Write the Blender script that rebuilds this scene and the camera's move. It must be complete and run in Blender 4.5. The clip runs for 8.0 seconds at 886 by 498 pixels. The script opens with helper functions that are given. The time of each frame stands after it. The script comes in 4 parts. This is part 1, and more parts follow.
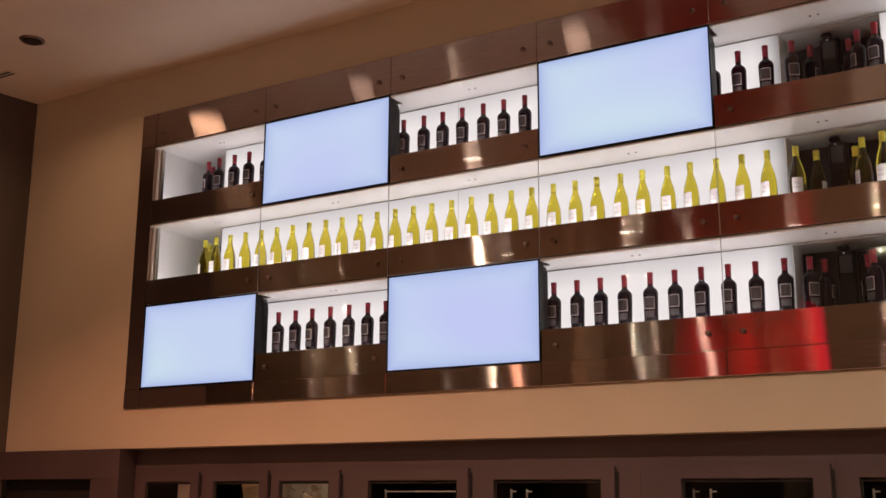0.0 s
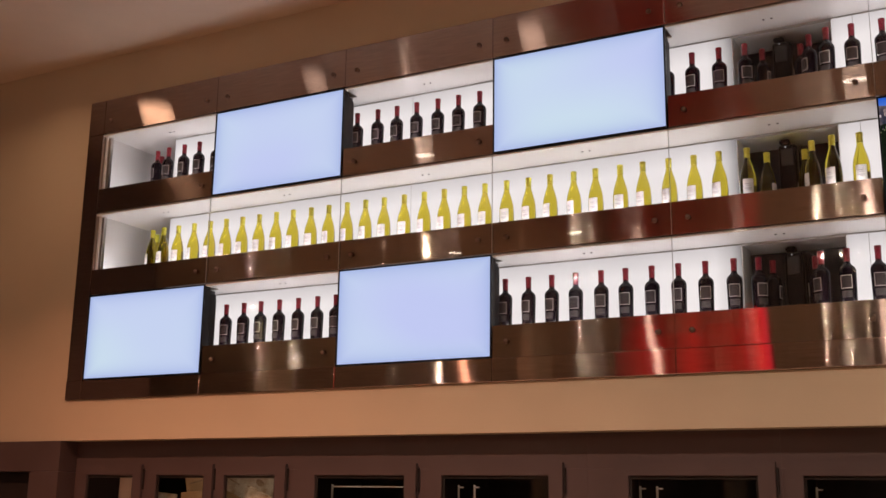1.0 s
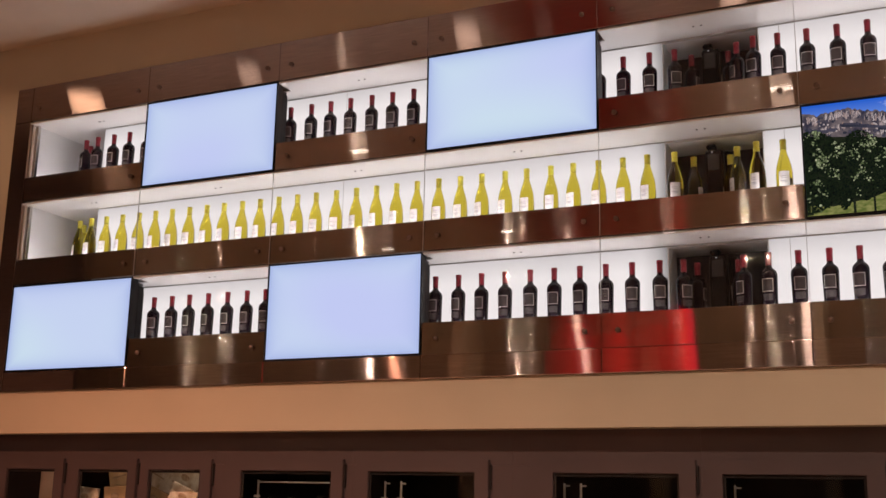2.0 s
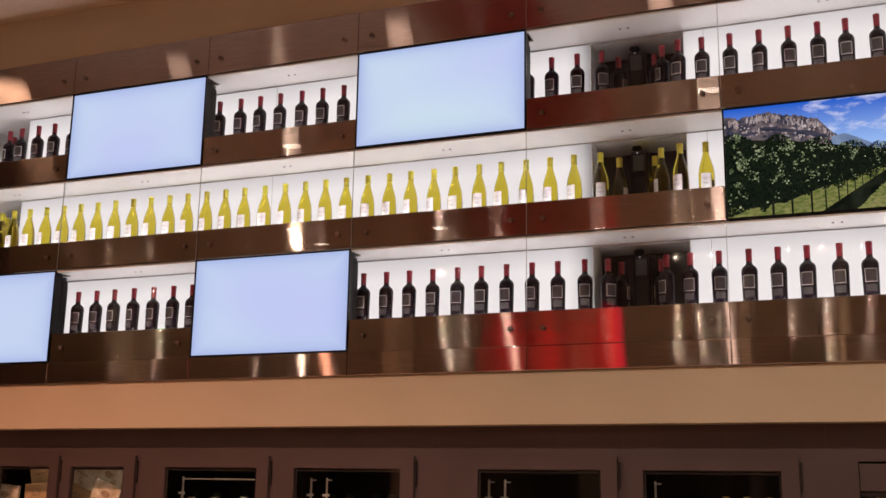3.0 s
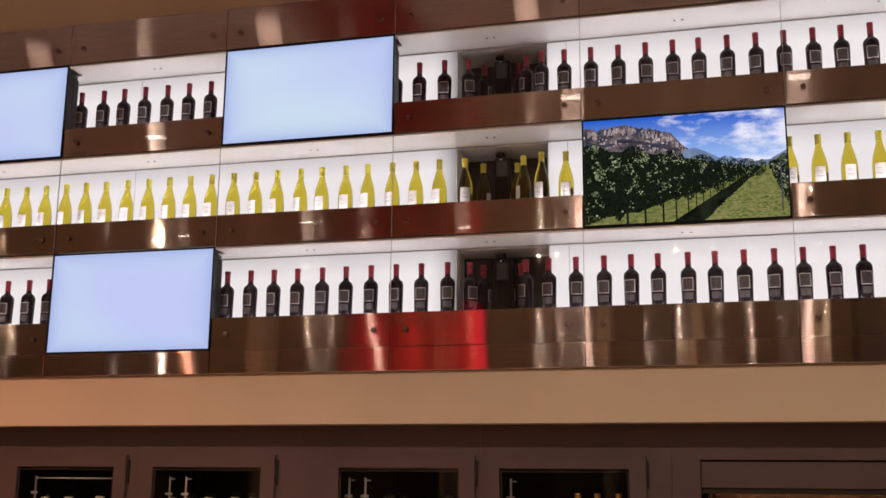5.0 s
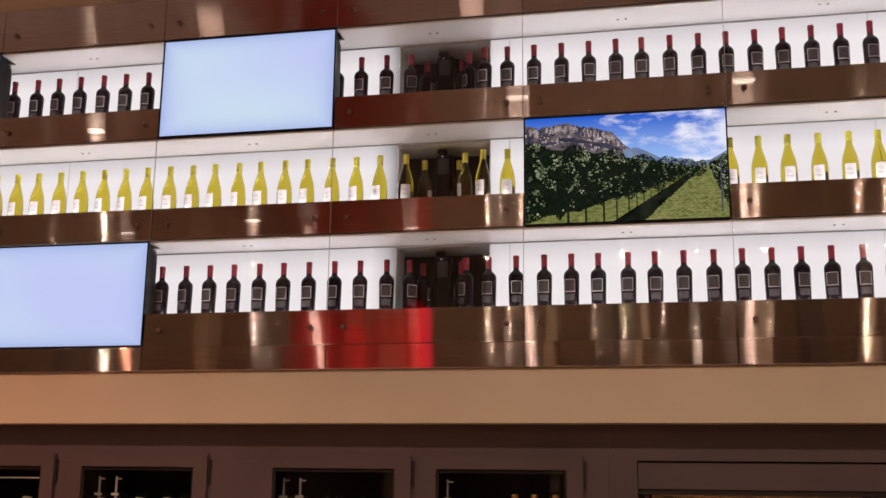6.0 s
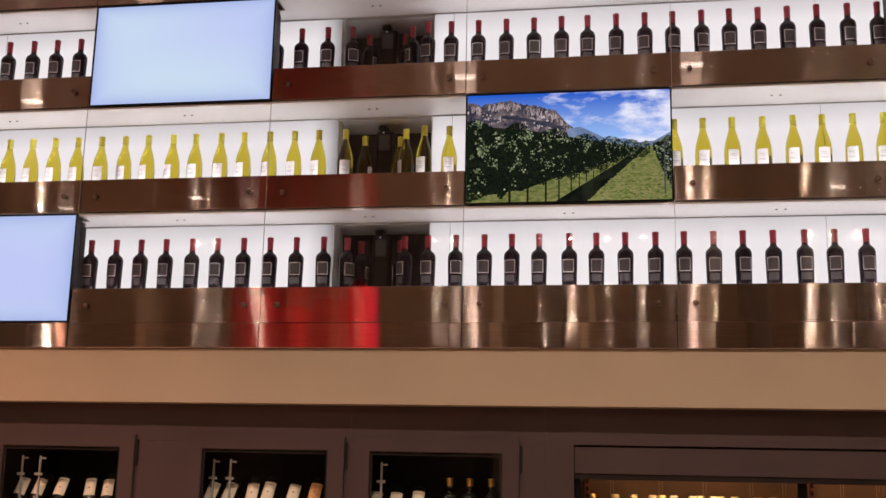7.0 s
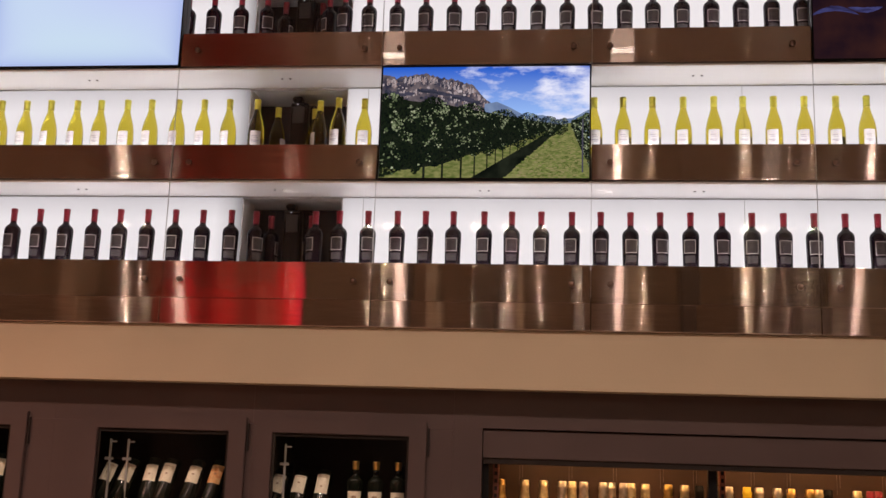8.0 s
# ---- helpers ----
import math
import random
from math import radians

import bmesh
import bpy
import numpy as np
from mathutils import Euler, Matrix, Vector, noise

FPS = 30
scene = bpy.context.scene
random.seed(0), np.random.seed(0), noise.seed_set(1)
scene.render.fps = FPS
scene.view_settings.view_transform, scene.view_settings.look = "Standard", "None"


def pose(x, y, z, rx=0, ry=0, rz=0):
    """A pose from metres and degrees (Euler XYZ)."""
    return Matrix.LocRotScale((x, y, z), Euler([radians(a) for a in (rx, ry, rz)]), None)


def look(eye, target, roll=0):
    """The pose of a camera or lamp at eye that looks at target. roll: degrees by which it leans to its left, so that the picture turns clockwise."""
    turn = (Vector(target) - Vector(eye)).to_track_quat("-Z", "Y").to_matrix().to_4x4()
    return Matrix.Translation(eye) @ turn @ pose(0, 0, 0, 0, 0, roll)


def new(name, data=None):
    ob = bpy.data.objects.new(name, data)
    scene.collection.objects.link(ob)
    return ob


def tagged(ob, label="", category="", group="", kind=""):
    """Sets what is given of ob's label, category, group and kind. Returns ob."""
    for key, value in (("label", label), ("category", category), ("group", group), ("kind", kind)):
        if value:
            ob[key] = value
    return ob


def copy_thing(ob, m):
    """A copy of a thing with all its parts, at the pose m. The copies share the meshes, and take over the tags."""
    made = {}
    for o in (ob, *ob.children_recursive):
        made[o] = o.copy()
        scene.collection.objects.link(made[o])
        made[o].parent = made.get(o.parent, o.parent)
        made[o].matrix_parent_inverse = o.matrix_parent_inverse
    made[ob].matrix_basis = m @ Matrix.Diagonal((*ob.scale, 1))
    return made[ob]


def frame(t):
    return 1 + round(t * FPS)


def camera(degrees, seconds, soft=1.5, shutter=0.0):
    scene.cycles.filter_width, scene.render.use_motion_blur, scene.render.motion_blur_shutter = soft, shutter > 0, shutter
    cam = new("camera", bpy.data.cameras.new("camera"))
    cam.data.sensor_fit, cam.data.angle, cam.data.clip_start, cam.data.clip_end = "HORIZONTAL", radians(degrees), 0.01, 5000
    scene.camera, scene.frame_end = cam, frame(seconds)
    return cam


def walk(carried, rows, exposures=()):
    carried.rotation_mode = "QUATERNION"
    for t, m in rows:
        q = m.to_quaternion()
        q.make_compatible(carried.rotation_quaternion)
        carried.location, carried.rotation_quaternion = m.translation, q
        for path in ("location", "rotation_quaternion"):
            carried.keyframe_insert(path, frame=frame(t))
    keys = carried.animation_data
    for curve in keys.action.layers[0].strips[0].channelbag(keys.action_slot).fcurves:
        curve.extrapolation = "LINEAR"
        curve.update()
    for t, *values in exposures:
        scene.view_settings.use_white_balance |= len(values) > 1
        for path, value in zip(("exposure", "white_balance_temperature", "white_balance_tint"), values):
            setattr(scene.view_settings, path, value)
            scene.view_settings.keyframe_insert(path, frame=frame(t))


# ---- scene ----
cam = camera(44.1, 8.0)
PATH = [
    (0, (5.69, -5.348, 1.684), (4.674, -3.685, 2.133), 0.3),
    (0.5, (5.675, -5.338, 1.672), (4.692, -3.655, 2.121), 0.6),
    (1, (5.647, -5.34, 1.659), (4.716, -3.628, 2.109), 0.8),
    (1.5, (5.65, -5.349, 1.658), (4.775, -3.607, 2.106), 1.0),
    (3, (5.73, -5.351, 1.67), (5.01, -3.537, 2.108), 0.9),
    (3.5, (5.731, -5.388, 1.677), (5.075, -3.549, 2.11), 0.7),
    (4, (5.746, -5.421, 1.691), (5.147, -3.561, 2.12), 0.6),
    (4.5, (5.752, -5.447, 1.711), (5.212, -3.568, 2.133), 0.5),
    (6, (5.822, -5.342, 1.694), (5.415, -3.432, 2.126), 0.7),
    (6.5, (5.841, -5.269, 1.699), (5.477, -3.348, 2.12), 0.8),
    (7, (5.869, -5.204, 1.69), (5.546, -3.273, 2.096), 1.2),
    (7.5, (5.929, -5.114, 1.675), (5.65, -3.174, 2.071), 1.6),
    (8, (6.017, -5.003, 1.652), (5.789, -3.056, 2.048), 1.9),
]
EXPOSURES = [(0, 0.0, 6950, 20), (3, 0.0, 6900, 20), (6, 0.0, 6800, 21), (8, 0.0, 6750, 21)]
walk(cam, [(t, look(eye, target, roll)) for t, eye, target, roll in PATH], EXPOSURES)

# ---- world and light ----
world = bpy.data.worlds.new("world")
scene.world = world
world.use_nodes = True
world.node_tree.nodes["Background"].inputs["Color"].default_value = (0.9, 0.75, 0.6, 1)
world.node_tree.nodes["Background"].inputs["Strength"].default_value = 0.02

CEILING_Z = 4.75
WARM, WARMER = (1.0, 0.795, 0.62), (1.0, 0.48, 0.29)


def lamp(x, y, z, watts, size, colour=WARM, aim=None, spread=180):
    data = bpy.data.lights.new("area_lamp", "AREA")
    data.shape, data.size, data.energy, data.color = "DISK", size, watts, colour
    data.spread = radians(spread)
    ob = new("area_lamp", data)
    ob.matrix_world = look((x, y, z), aim or (x, y + 0.001, z - 1))
    return ob


# square ceiling fittings near the display: place, watts
FITTINGS = [(0.94, -2.98, 145), (2.82, -2.9, 46), (4.68, -2.8, 46), (6.40, -2.74, 46), (8.2, -2.7, 46), (-0.68, -6.65, 85), (1.08, -6.3, 32), (2.84, -6.95, 32), (6.42, -6.9, 32), (8.1, -6.4, 32)]
for lx, ly, watts in FITTINGS:
    lamp(lx, ly, CEILING_Z - 0.03, watts, 0.07, WARM if lx > 1 else WARMER, spread=124)
# unseen lamps added further back, to brighten the shop that the steel mirrors
for lx in (-6.0, 3.0, 12.0):
    lamp(lx, -14.0, CEILING_Z - 0.03, 340, 0.3, spread=130)
# narrow downlights in a row close to the display
SPOTS = [(-0.36, -0.86), (1.16, -0.90), (2.91, -0.91), (4.64, -0.98), (6.36, -0.92), (8.05, -0.92)]
for lx, ly in SPOTS:
    lamp(lx, ly, CEILING_Z - 0.03, 0.55 if lx > 0 else 5.5, 0.17 if lx > 0 else 0.28, WARM if lx > 0 else (1.0, 0.66, 0.42), spread=144)

# ---- materials ----


def material(name, colour, rough=0.5, metal=0.0, **more):
    m = bpy.data.materials.new(name)
    m.use_nodes = True
    b = m.node_tree.nodes["Principled BSDF"]
    b.inputs["Base Color"].default_value = (*colour, 1)
    b.inputs["Roughness"].default_value = rough
    b.inputs["Metallic"].default_value = metal
    for key, value in more.items():
        b.inputs[key.replace("_", " ")].default_value = value
    return m


def node(m, kind, **values):
    n = m.node_tree.nodes.new(kind)
    for key, value in values.items():
        n.inputs[key.replace("_", " ")].default_value = value
    return n


def link(m, a, b):
    m.node_tree.links.new(a, b)


def coords(m, scale=(1, 1, 1), which="Object"):
    tc = m.node_tree.nodes.new("ShaderNodeTexCoord")
    mp = node(m, "ShaderNodeMapping", Scale=scale)
    link(m, tc.outputs[which], mp.inputs["Vector"])
    return mp.outputs["Vector"]


def noisy(m, a, b, scale, vec=None, detail=4.0, low=0.35, high=0.65, socket="Base Color"):
    """A colour between a and b by noise."""
    n = node(m, "ShaderNodeTexNoise", Scale=scale, Detail=detail)
    if vec is not None:
        link(m, vec, n.inputs["Vector"])
    r = m.node_tree.nodes.new("ShaderNodeValToRGB")
    r.color_ramp.elements[0].position, r.color_ramp.elements[1].position = low, high
    r.color_ramp.elements[0].color, r.color_ramp.elements[1].color = (*a, 1), (*b, 1)
    link(m, n.outputs["Fac"], r.inputs["Fac"])
    if socket:
        link(m, r.outputs["Color"], m.node_tree.nodes["Principled BSDF"].inputs[socket])
    return r.outputs["Color"]


def bumped(m, scale, strength, distance=0.002, vec=None, detail=4.0):
    n = node(m, "ShaderNodeTexNoise", Scale=scale, Detail=detail)
    if vec is not None:
        link(m, vec, n.inputs["Vector"])
    b = node(m, "ShaderNodeBump", Strength=strength, Distance=distance)
    link(m, n.outputs["Fac"], b.inputs["Height"])
    link(m, b.outputs["Normal"], m.node_tree.nodes["Principled BSDF"].inputs["Normal"])


def painted(name, a, b, rough, scale=1.3, grain=90):
    m = material(name, a, rough)
    v = coords(m)
    noisy(m, a, b, scale, v)
    bumped(m, grain, 0.25, 0.002, v)
    return m


def glowing(name, colour, strength):
    m = bpy.data.materials.new(name)
    m.use_nodes = True
    t = m.node_tree
    t.nodes.clear()
    e, out = t.nodes.new("ShaderNodeEmission"), t.nodes.new("ShaderNodeOutputMaterial")
    e.inputs["Color"].default_value, e.inputs["Strength"].default_value = (*colour, 1), strength
    t.links.new(e.outputs[0], out.inputs[0])
    return m


TAN = painted("tan_paint", (0.455, 0.375, 0.275), (0.495, 0.41, 0.30), 0.75)
CEILING = painted("ceiling_paint", (0.54, 0.47, 0.38), (0.60, 0.52, 0.42), 0.85)
DARK_WALL = painted("dark_brown_paint", (0.07, 0.05, 0.04), (0.09, 0.065, 0.05), 0.6)
TAUPE = painted("taupe_cabinet_paint", (0.060, 0.039, 0.040), (0.074, 0.049, 0.050), 0.45, 2.0, 140)
RED_WALL = painted("red_panel_paint", (0.24, 0.025, 0.02), (0.30, 0.035, 0.028), 0.4)
BROWN_WALL = painted("brown_wall_paint", (0.23, 0.165, 0.125), (0.29, 0.21, 0.16), 0.7)
FLOOR = painted("floor_tile", (0.19, 0.14, 0.10), (0.26, 0.195, 0.145), 0.35, 0.8, 40)
BLACK = painted("black_plastic", (0.006, 0.006, 0.007), (0.010, 0.010, 0.011), 0.4, 6, 300)
GREY_PLASTIC = painted("dark_grey_plastic", (0.022, 0.022, 0.026), (0.03, 0.03, 0.034), 0.45, 6, 300)
INNER = painted("cooler_black_lining", (0.020, 0.016, 0.016), (0.028, 0.023, 0.022), 0.5, 3, 60)
BLACK.node_tree.nodes["Principled BSDF"].inputs["Specular IOR Level"].default_value = 0.1
INNER.node_tree.nodes["Principled BSDF"].inputs["Specular IOR Level"].default_value = 0.1
LAMINATE = painted("white_laminate", (0.78, 0.78, 0.78), (0.82, 0.82, 0.82), 0.35, 2, 60)
DEEP = painted("dark_grey_back_board", (0.075, 0.073, 0.082), (0.095, 0.093, 0.10), 0.6, 2, 60)
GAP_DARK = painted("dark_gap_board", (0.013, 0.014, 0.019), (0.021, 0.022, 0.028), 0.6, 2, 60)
JOINT = material("pane_edge", (0.42, 0.42, 0.41), 0.5)
WOOD = painted("pale_crate_wood", (0.42, 0.27, 0.14), (0.55, 0.38, 0.22), 0.6, 9, 60)
PAPER = painted("printed_paper", (0.45, 0.33, 0.2), (0.8, 0.75, 0.66), 0.6, 14, 60)
AMBER_WALL = painted("amber_case_lining", (0.06, 0.026, 0.015), (0.085, 0.04, 0.022), 0.5, 3, 60)
CHROME = material("brushed_chrome", (0.7, 0.68, 0.65), 0.25, 1.0)

# brushed stainless steel, brushed along its length, so that lights draw out upright
STEEL = material("brushed_steel", (0.50, 0.39, 0.33), 0.2, 1.0)
_b = STEEL.node_tree.nodes.new("ShaderNodeBsdfAnisotropic")
_b.inputs["Roughness"].default_value, _b.inputs["Anisotropy"].default_value = 0.09, 0.89
link(STEEL, _b.outputs[0], STEEL.node_tree.nodes["Material Output"].inputs["Surface"])
_t = node(STEEL, "ShaderNodeCombineXYZ", X=1.0, Y=0.0, Z=0.0)
link(STEEL, _t.outputs[0], _b.inputs["Tangent"])
link(STEEL, noisy(STEEL, (0.40, 0.328, 0.308), (0.47, 0.388, 0.365), 3.0, coords(STEEL, (2, 1, 40)), 3, 0.35, 0.65, None), _b.inputs["Color"])
_n = node(STEEL, "ShaderNodeTexNoise", Scale=2.0, Detail=0.0)
_o = STEEL.node_tree.nodes.new("ShaderNodeObjectInfo")
_w = node(STEEL, "ShaderNodeVectorMath")
_q = node(STEEL, "ShaderNodeMath")
_q.operation, _q.inputs[1].default_value = "MULTIPLY", 7.0
link(STEEL, _o.outputs["Random"], _q.inputs[0])
link(STEEL, coords(STEEL, (2.1, 1.0, 0.55)), _w.inputs[0])
link(STEEL, _q.outputs[0], _w.inputs[1])
link(STEEL, _w.outputs[0], _n.inputs["Vector"])
_p = node(STEEL, "ShaderNodeBump", Strength=0.10, Distance=0.012)
link(STEEL, _n.outputs["Fac"], _p.inputs["Height"])
link(STEEL, _p.outputs["Normal"], _b.inputs["Normal"])
BOLT = material("bolt_steel", (0.20, 0.145, 0.12), 0.42, 1.0)
noisy(BOLT, (0.16, 0.115, 0.095), (0.24, 0.175, 0.145), 80, coords(BOLT))
PALE_METAL = painted("pale_painted_metal", (0.36, 0.34, 0.33), (0.46, 0.44, 0.43), 0.4, 8, 200)

# glass of the display and of the cooler doors: clear, with its gloss
PANE = bpy.data.materials.new("clear_pane")
PANE.use_nodes = True
_nt = PANE.node_tree
_nt.nodes.clear()
_out, _mix = _nt.nodes.new("ShaderNodeOutputMaterial"), _nt.nodes.new("ShaderNodeMixShader")
_tr, _gl, _fr = _nt.nodes.new("ShaderNodeBsdfTransparent"), _nt.nodes.new("ShaderNodeBsdfGlossy"), _nt.nodes.new("ShaderNodeLayerWeight")
_pw, _ad = _nt.nodes.new("ShaderNodeMath"), _nt.nodes.new("ShaderNodeMath")
_pw.operation, _ad.operation = "POWER", "MULTIPLY_ADD"
_pw.inputs[1].default_value, _ad.inputs[1].default_value, _ad.inputs[2].default_value = 5.0, 0.96, 0.023
_tr.inputs["Color"].default_value = (0.985, 0.99, 0.985, 1)
_gl.inputs["Roughness"].default_value = 0.02
for a, b in ((_fr.outputs["Facing"], _pw.inputs[0]), (_pw.outputs[0], _ad.inputs[0]), (_ad.outputs[0], _mix.inputs[0]), (_tr.outputs[0], _mix.inputs[1]), (_gl.outputs[0], _mix.inputs[2]), (_mix.outputs[0], _out.inputs[0])):
    _nt.links.new(a, b)

RED_GLASS = material("dark_bottle_glass", (0.007, 0.004, 0.007), 0.08, 0.0, Specular_IOR_Level=0.18)
RED_FOIL = material("red_capsule_foil", (0.33, 0.02, 0.035), 0.35, 0.15)
noisy(RED_FOIL, (0.19, 0.010, 0.024), (0.26, 0.018, 0.034), 60, coords(RED_FOIL))
DARK_LABEL = material("dark_label_paper", (0.016, 0.008, 0.012), 0.5)
noisy(DARK_LABEL, (0.013, 0.008, 0.009), (0.022, 0.013, 0.014), 90, coords(DARK_LABEL))
SILVER = material("silver_print", (0.55, 0.52, 0.5), 0.4, 0.3)
GREY_PRINT = material("grey_print", (0.03, 0.024, 0.025), 0.5)
WHITE_GLASS = material("yellow_wine_glass", (0.62, 0.51, 0.05), 0.03, 0.0, IOR=1.42)
WHITE_GLASS.node_tree.nodes["Principled BSDF"].inputs["Transmission Weight"].default_value = 1.0
YELLOW_FOIL = material("yellow_capsule_foil", (0.62, 0.58, 0.06), 0.4)
noisy(YELLOW_FOIL, (0.58, 0.54, 0.05), (0.68, 0.64, 0.09), 60, coords(YELLOW_FOIL))
WHITE_LABEL = material("white_label_paper", (0.78, 0.76, 0.72), 0.6)
noisy(WHITE_LABEL, (0.58, 0.56, 0.53), (0.66, 0.64, 0.61), 70, coords(WHITE_LABEL))
LABEL_PRINT = material("faint_label_print", (0.25, 0.23, 0.26), 0.6)
CREAM_LABEL = painted("cream_label_paper", (0.72, 0.66, 0.52), (0.8, 0.74, 0.62), 0.6, 40, 200)
ORANGE_LABEL = painted("orange_label_paper", (0.6, 0.25, 0.08), (0.75, 0.5, 0.25), 0.6, 60, 200)
GOLD_FOIL = material("gold_foil", (0.75, 0.5, 0.16), 0.3, 0.9)
PALE_FOIL = material("pale_gold_foil", (0.8, 0.68, 0.42), 0.35, 0.8)
SILVER_FOIL = material("silver_foil", (0.75, 0.7, 0.62), 0.3, 0.9)
# crinkled foil with dark creases
noisy(GOLD_FOIL, (0.62, 0.38, 0.11), (0.88, 0.60, 0.2), 45, coords(GOLD_FOIL))
noisy(PALE_FOIL, (0.66, 0.54, 0.30), (0.92, 0.80, 0.54), 45, coords(PALE_FOIL))
noisy(SILVER_FOIL, (0.62, 0.54, 0.44), (0.90, 0.84, 0.74), 45, coords(SILVER_FOIL))
YELLOW_CAP = material("bright_yellow_foil", (0.85, 0.62, 0.03), 0.4)
GREEN_GLASS = material("dark_green_glass", (0.008, 0.010, 0.007), 0.12, 0.0, Specular_IOR_Level=0.3)

# back-lit acrylic of the wine display
LIGHT_PANEL = glowing("backlit_acrylic", (0.90, 0.94, 1.0), 0.95)
_c = noisy(LIGHT_PANEL, (0.86, 0.87, 0.885), (0.93, 0.935, 0.945), 2.2, coords(LIGHT_PANEL), 2, 0.3, 0.7, None)
# a light box gives less towards its ends and its top
_s = node(LIGHT_PANEL, "ShaderNodeSeparateXYZ")
link(LIGHT_PANEL, coords(LIGHT_PANEL, (1, 1, 1), "Generated"), _s.inputs[0])
_e = LIGHT_PANEL.node_tree.nodes.new("ShaderNodeValToRGB")
for _at, _v in ((0.01, 1.0), (0.965, 1.0), (0.988, 0.70)):
    _e.color_ramp.elements.new(_at).color = (_v, _v, _v, 1)
_e.color_ramp.elements[0].color, _e.color_ramp.elements[-1].color = (0.9, 0.9, 0.9, 1), (0.36, 0.36, 0.36, 1)
link(LIGHT_PANEL, _s.outputs["X"], _e.inputs["Fac"])
_z = LIGHT_PANEL.node_tree.nodes.new("ShaderNodeValToRGB")
_z.color_ramp.elements.new(0.7).color = (1, 1, 1, 1)
_z.color_ramp.elements[0].color, _z.color_ramp.elements[-1].color = (1, 1, 1, 1), (0.74, 0.74, 0.75, 1)
link(LIGHT_PANEL, _s.outputs["Z"], _z.inputs["Fac"])
for _x in (_e, _z):
    _m = node(LIGHT_PANEL, "ShaderNodeMixRGB", Fac=1.0)
    _m.blend_type = "MULTIPLY"
    link(LIGHT_PANEL, _c, _m.inputs["Color1"])
    link(LIGHT_PANEL, _x.outputs["Color"], _m.inputs["Color2"])
    _c = _m.outputs["Color"]
link(LIGHT_PANEL, _c, LIGHT_PANEL.node_tree.nodes["Emission"].inputs["Color"])
LED_STRIP = glowing("white_led_strip", (0.95, 0.97, 1.0), 28.0)
CASE_LIGHT = glowing("warm_case_lamp", (1.0, 0.58, 0.24), 30.0)
LED = glowing("small_status_lamp", (0.8, 0.9, 1.0), 0.8)
DOWNLIGHT_GLOW = glowing("downlight_lens", (1.0, 0.86, 0.7), 17.0)
# very strong, for the added spots that streak the steel
STREAK_LAMP = glowing("streak_lamp_lens", (1.0, 0.86, 0.64), 1600.0)
RED_SIGN = glowing("lit_red_sign", (0.85, 0.012, 0.014), 3.0)
_g = node(RED_SIGN, "ShaderNodeSeparateXYZ")
link(RED_SIGN, coords(RED_SIGN, (0.625, 1, 1)), _g.inputs[0])
_a = node(RED_SIGN, "ShaderNodeMath")
_a.inputs[1].default_value = 0.5
link(RED_SIGN, _g.outputs["X"], _a.inputs[0])
_r = RED_SIGN.node_tree.nodes.new("ShaderNodeValToRGB")
for at, v in ((0.10, 0.22), (0.24, 0.55), (0.36, 0.24), (0.50, 0.62), (0.60, 0.26), (0.72, 0.34), (0.84, 0.5), (0.91, 1.0)):
    _r.color_ramp.elements.new(at).color = (0.8 * v, 0.012 * v, 0.018 * v, 1)
_r.color_ramp.elements[0].color, _r.color_ramp.elements[-1].color = (0.10, 0.004, 0.004, 1), (0.12, 0.006, 0.01, 1)
_r.color_ramp.elements.new(0.97).color = (0.72, 0.014, 0.04, 1)
link(RED_SIGN, _a.outputs[0], _r.inputs["Fac"])
link(RED_SIGN, _r.outputs["Color"], RED_SIGN.node_tree.nodes["Emission"].inputs["Color"])


def screen_blue():
    """A lit screen that shows a pale blue, cloudy ground."""
    m = glowing("pale_blue_screen", (0.45, 0.6, 0.9), 1.0)
    o = m.node_tree.nodes.new("ShaderNodeObjectInfo")
    k, add = node(m, "ShaderNodeMath"), node(m, "ShaderNodeVectorMath")
    k.operation, k.inputs[1].default_value = "MULTIPLY", 9.0
    link(m, o.outputs["Random"], k.inputs[0])
    link(m, coords(m, (0.7, 0.7, 1.4)), add.inputs[0])
    link(m, k.outputs[0], add.inputs[1])
    c = noisy(m, (0.49, 0.60, 0.92), (0.54, 0.74, 0.88), 1.1, add.outputs[0], 1, 0.32, 0.68, None)
    # the panel's lamps fall off a little at its rim
    sep = node(m, "ShaderNodeSeparateXYZ")
    link(m, coords(m, (1, 1, 1), "Generated"), sep.inputs[0])
    rim = []
    for axis, power in (("X", 9.0), ("Z", 6.0)):
        d, k, p = (node(m, "ShaderNodeMath") for _ in range(3))
        d.operation, k.operation, p.operation = "MULTIPLY_ADD", "ABSOLUTE", "POWER"
        d.inputs[1].default_value, d.inputs[2].default_value, p.inputs[1].default_value = 2.0, -1.0, power
        link(m, sep.outputs[axis], d.inputs[0])
        link(m, d.outputs[0], k.inputs[0])
        link(m, k.outputs[0], p.inputs[0])
        rim.append(p.outputs[0])
    top = node(m, "ShaderNodeMath")
    top.operation = "MAXIMUM"
    link(m, rim[0], top.inputs[0])
    link(m, rim[1], top.inputs[1])
    mix = node(m, "ShaderNodeMixRGB", Color2=(0.36, 0.49, 0.80, 1))
    link(m, top.outputs[0], mix.inputs["Fac"])
    link(m, c, mix.inputs["Color1"])
    link(m, mix.outputs["Color"], m.node_tree.nodes["Emission"].inputs["Color"])
    return m


SCREEN_BLUE = screen_blue()

# ---- building helpers ----


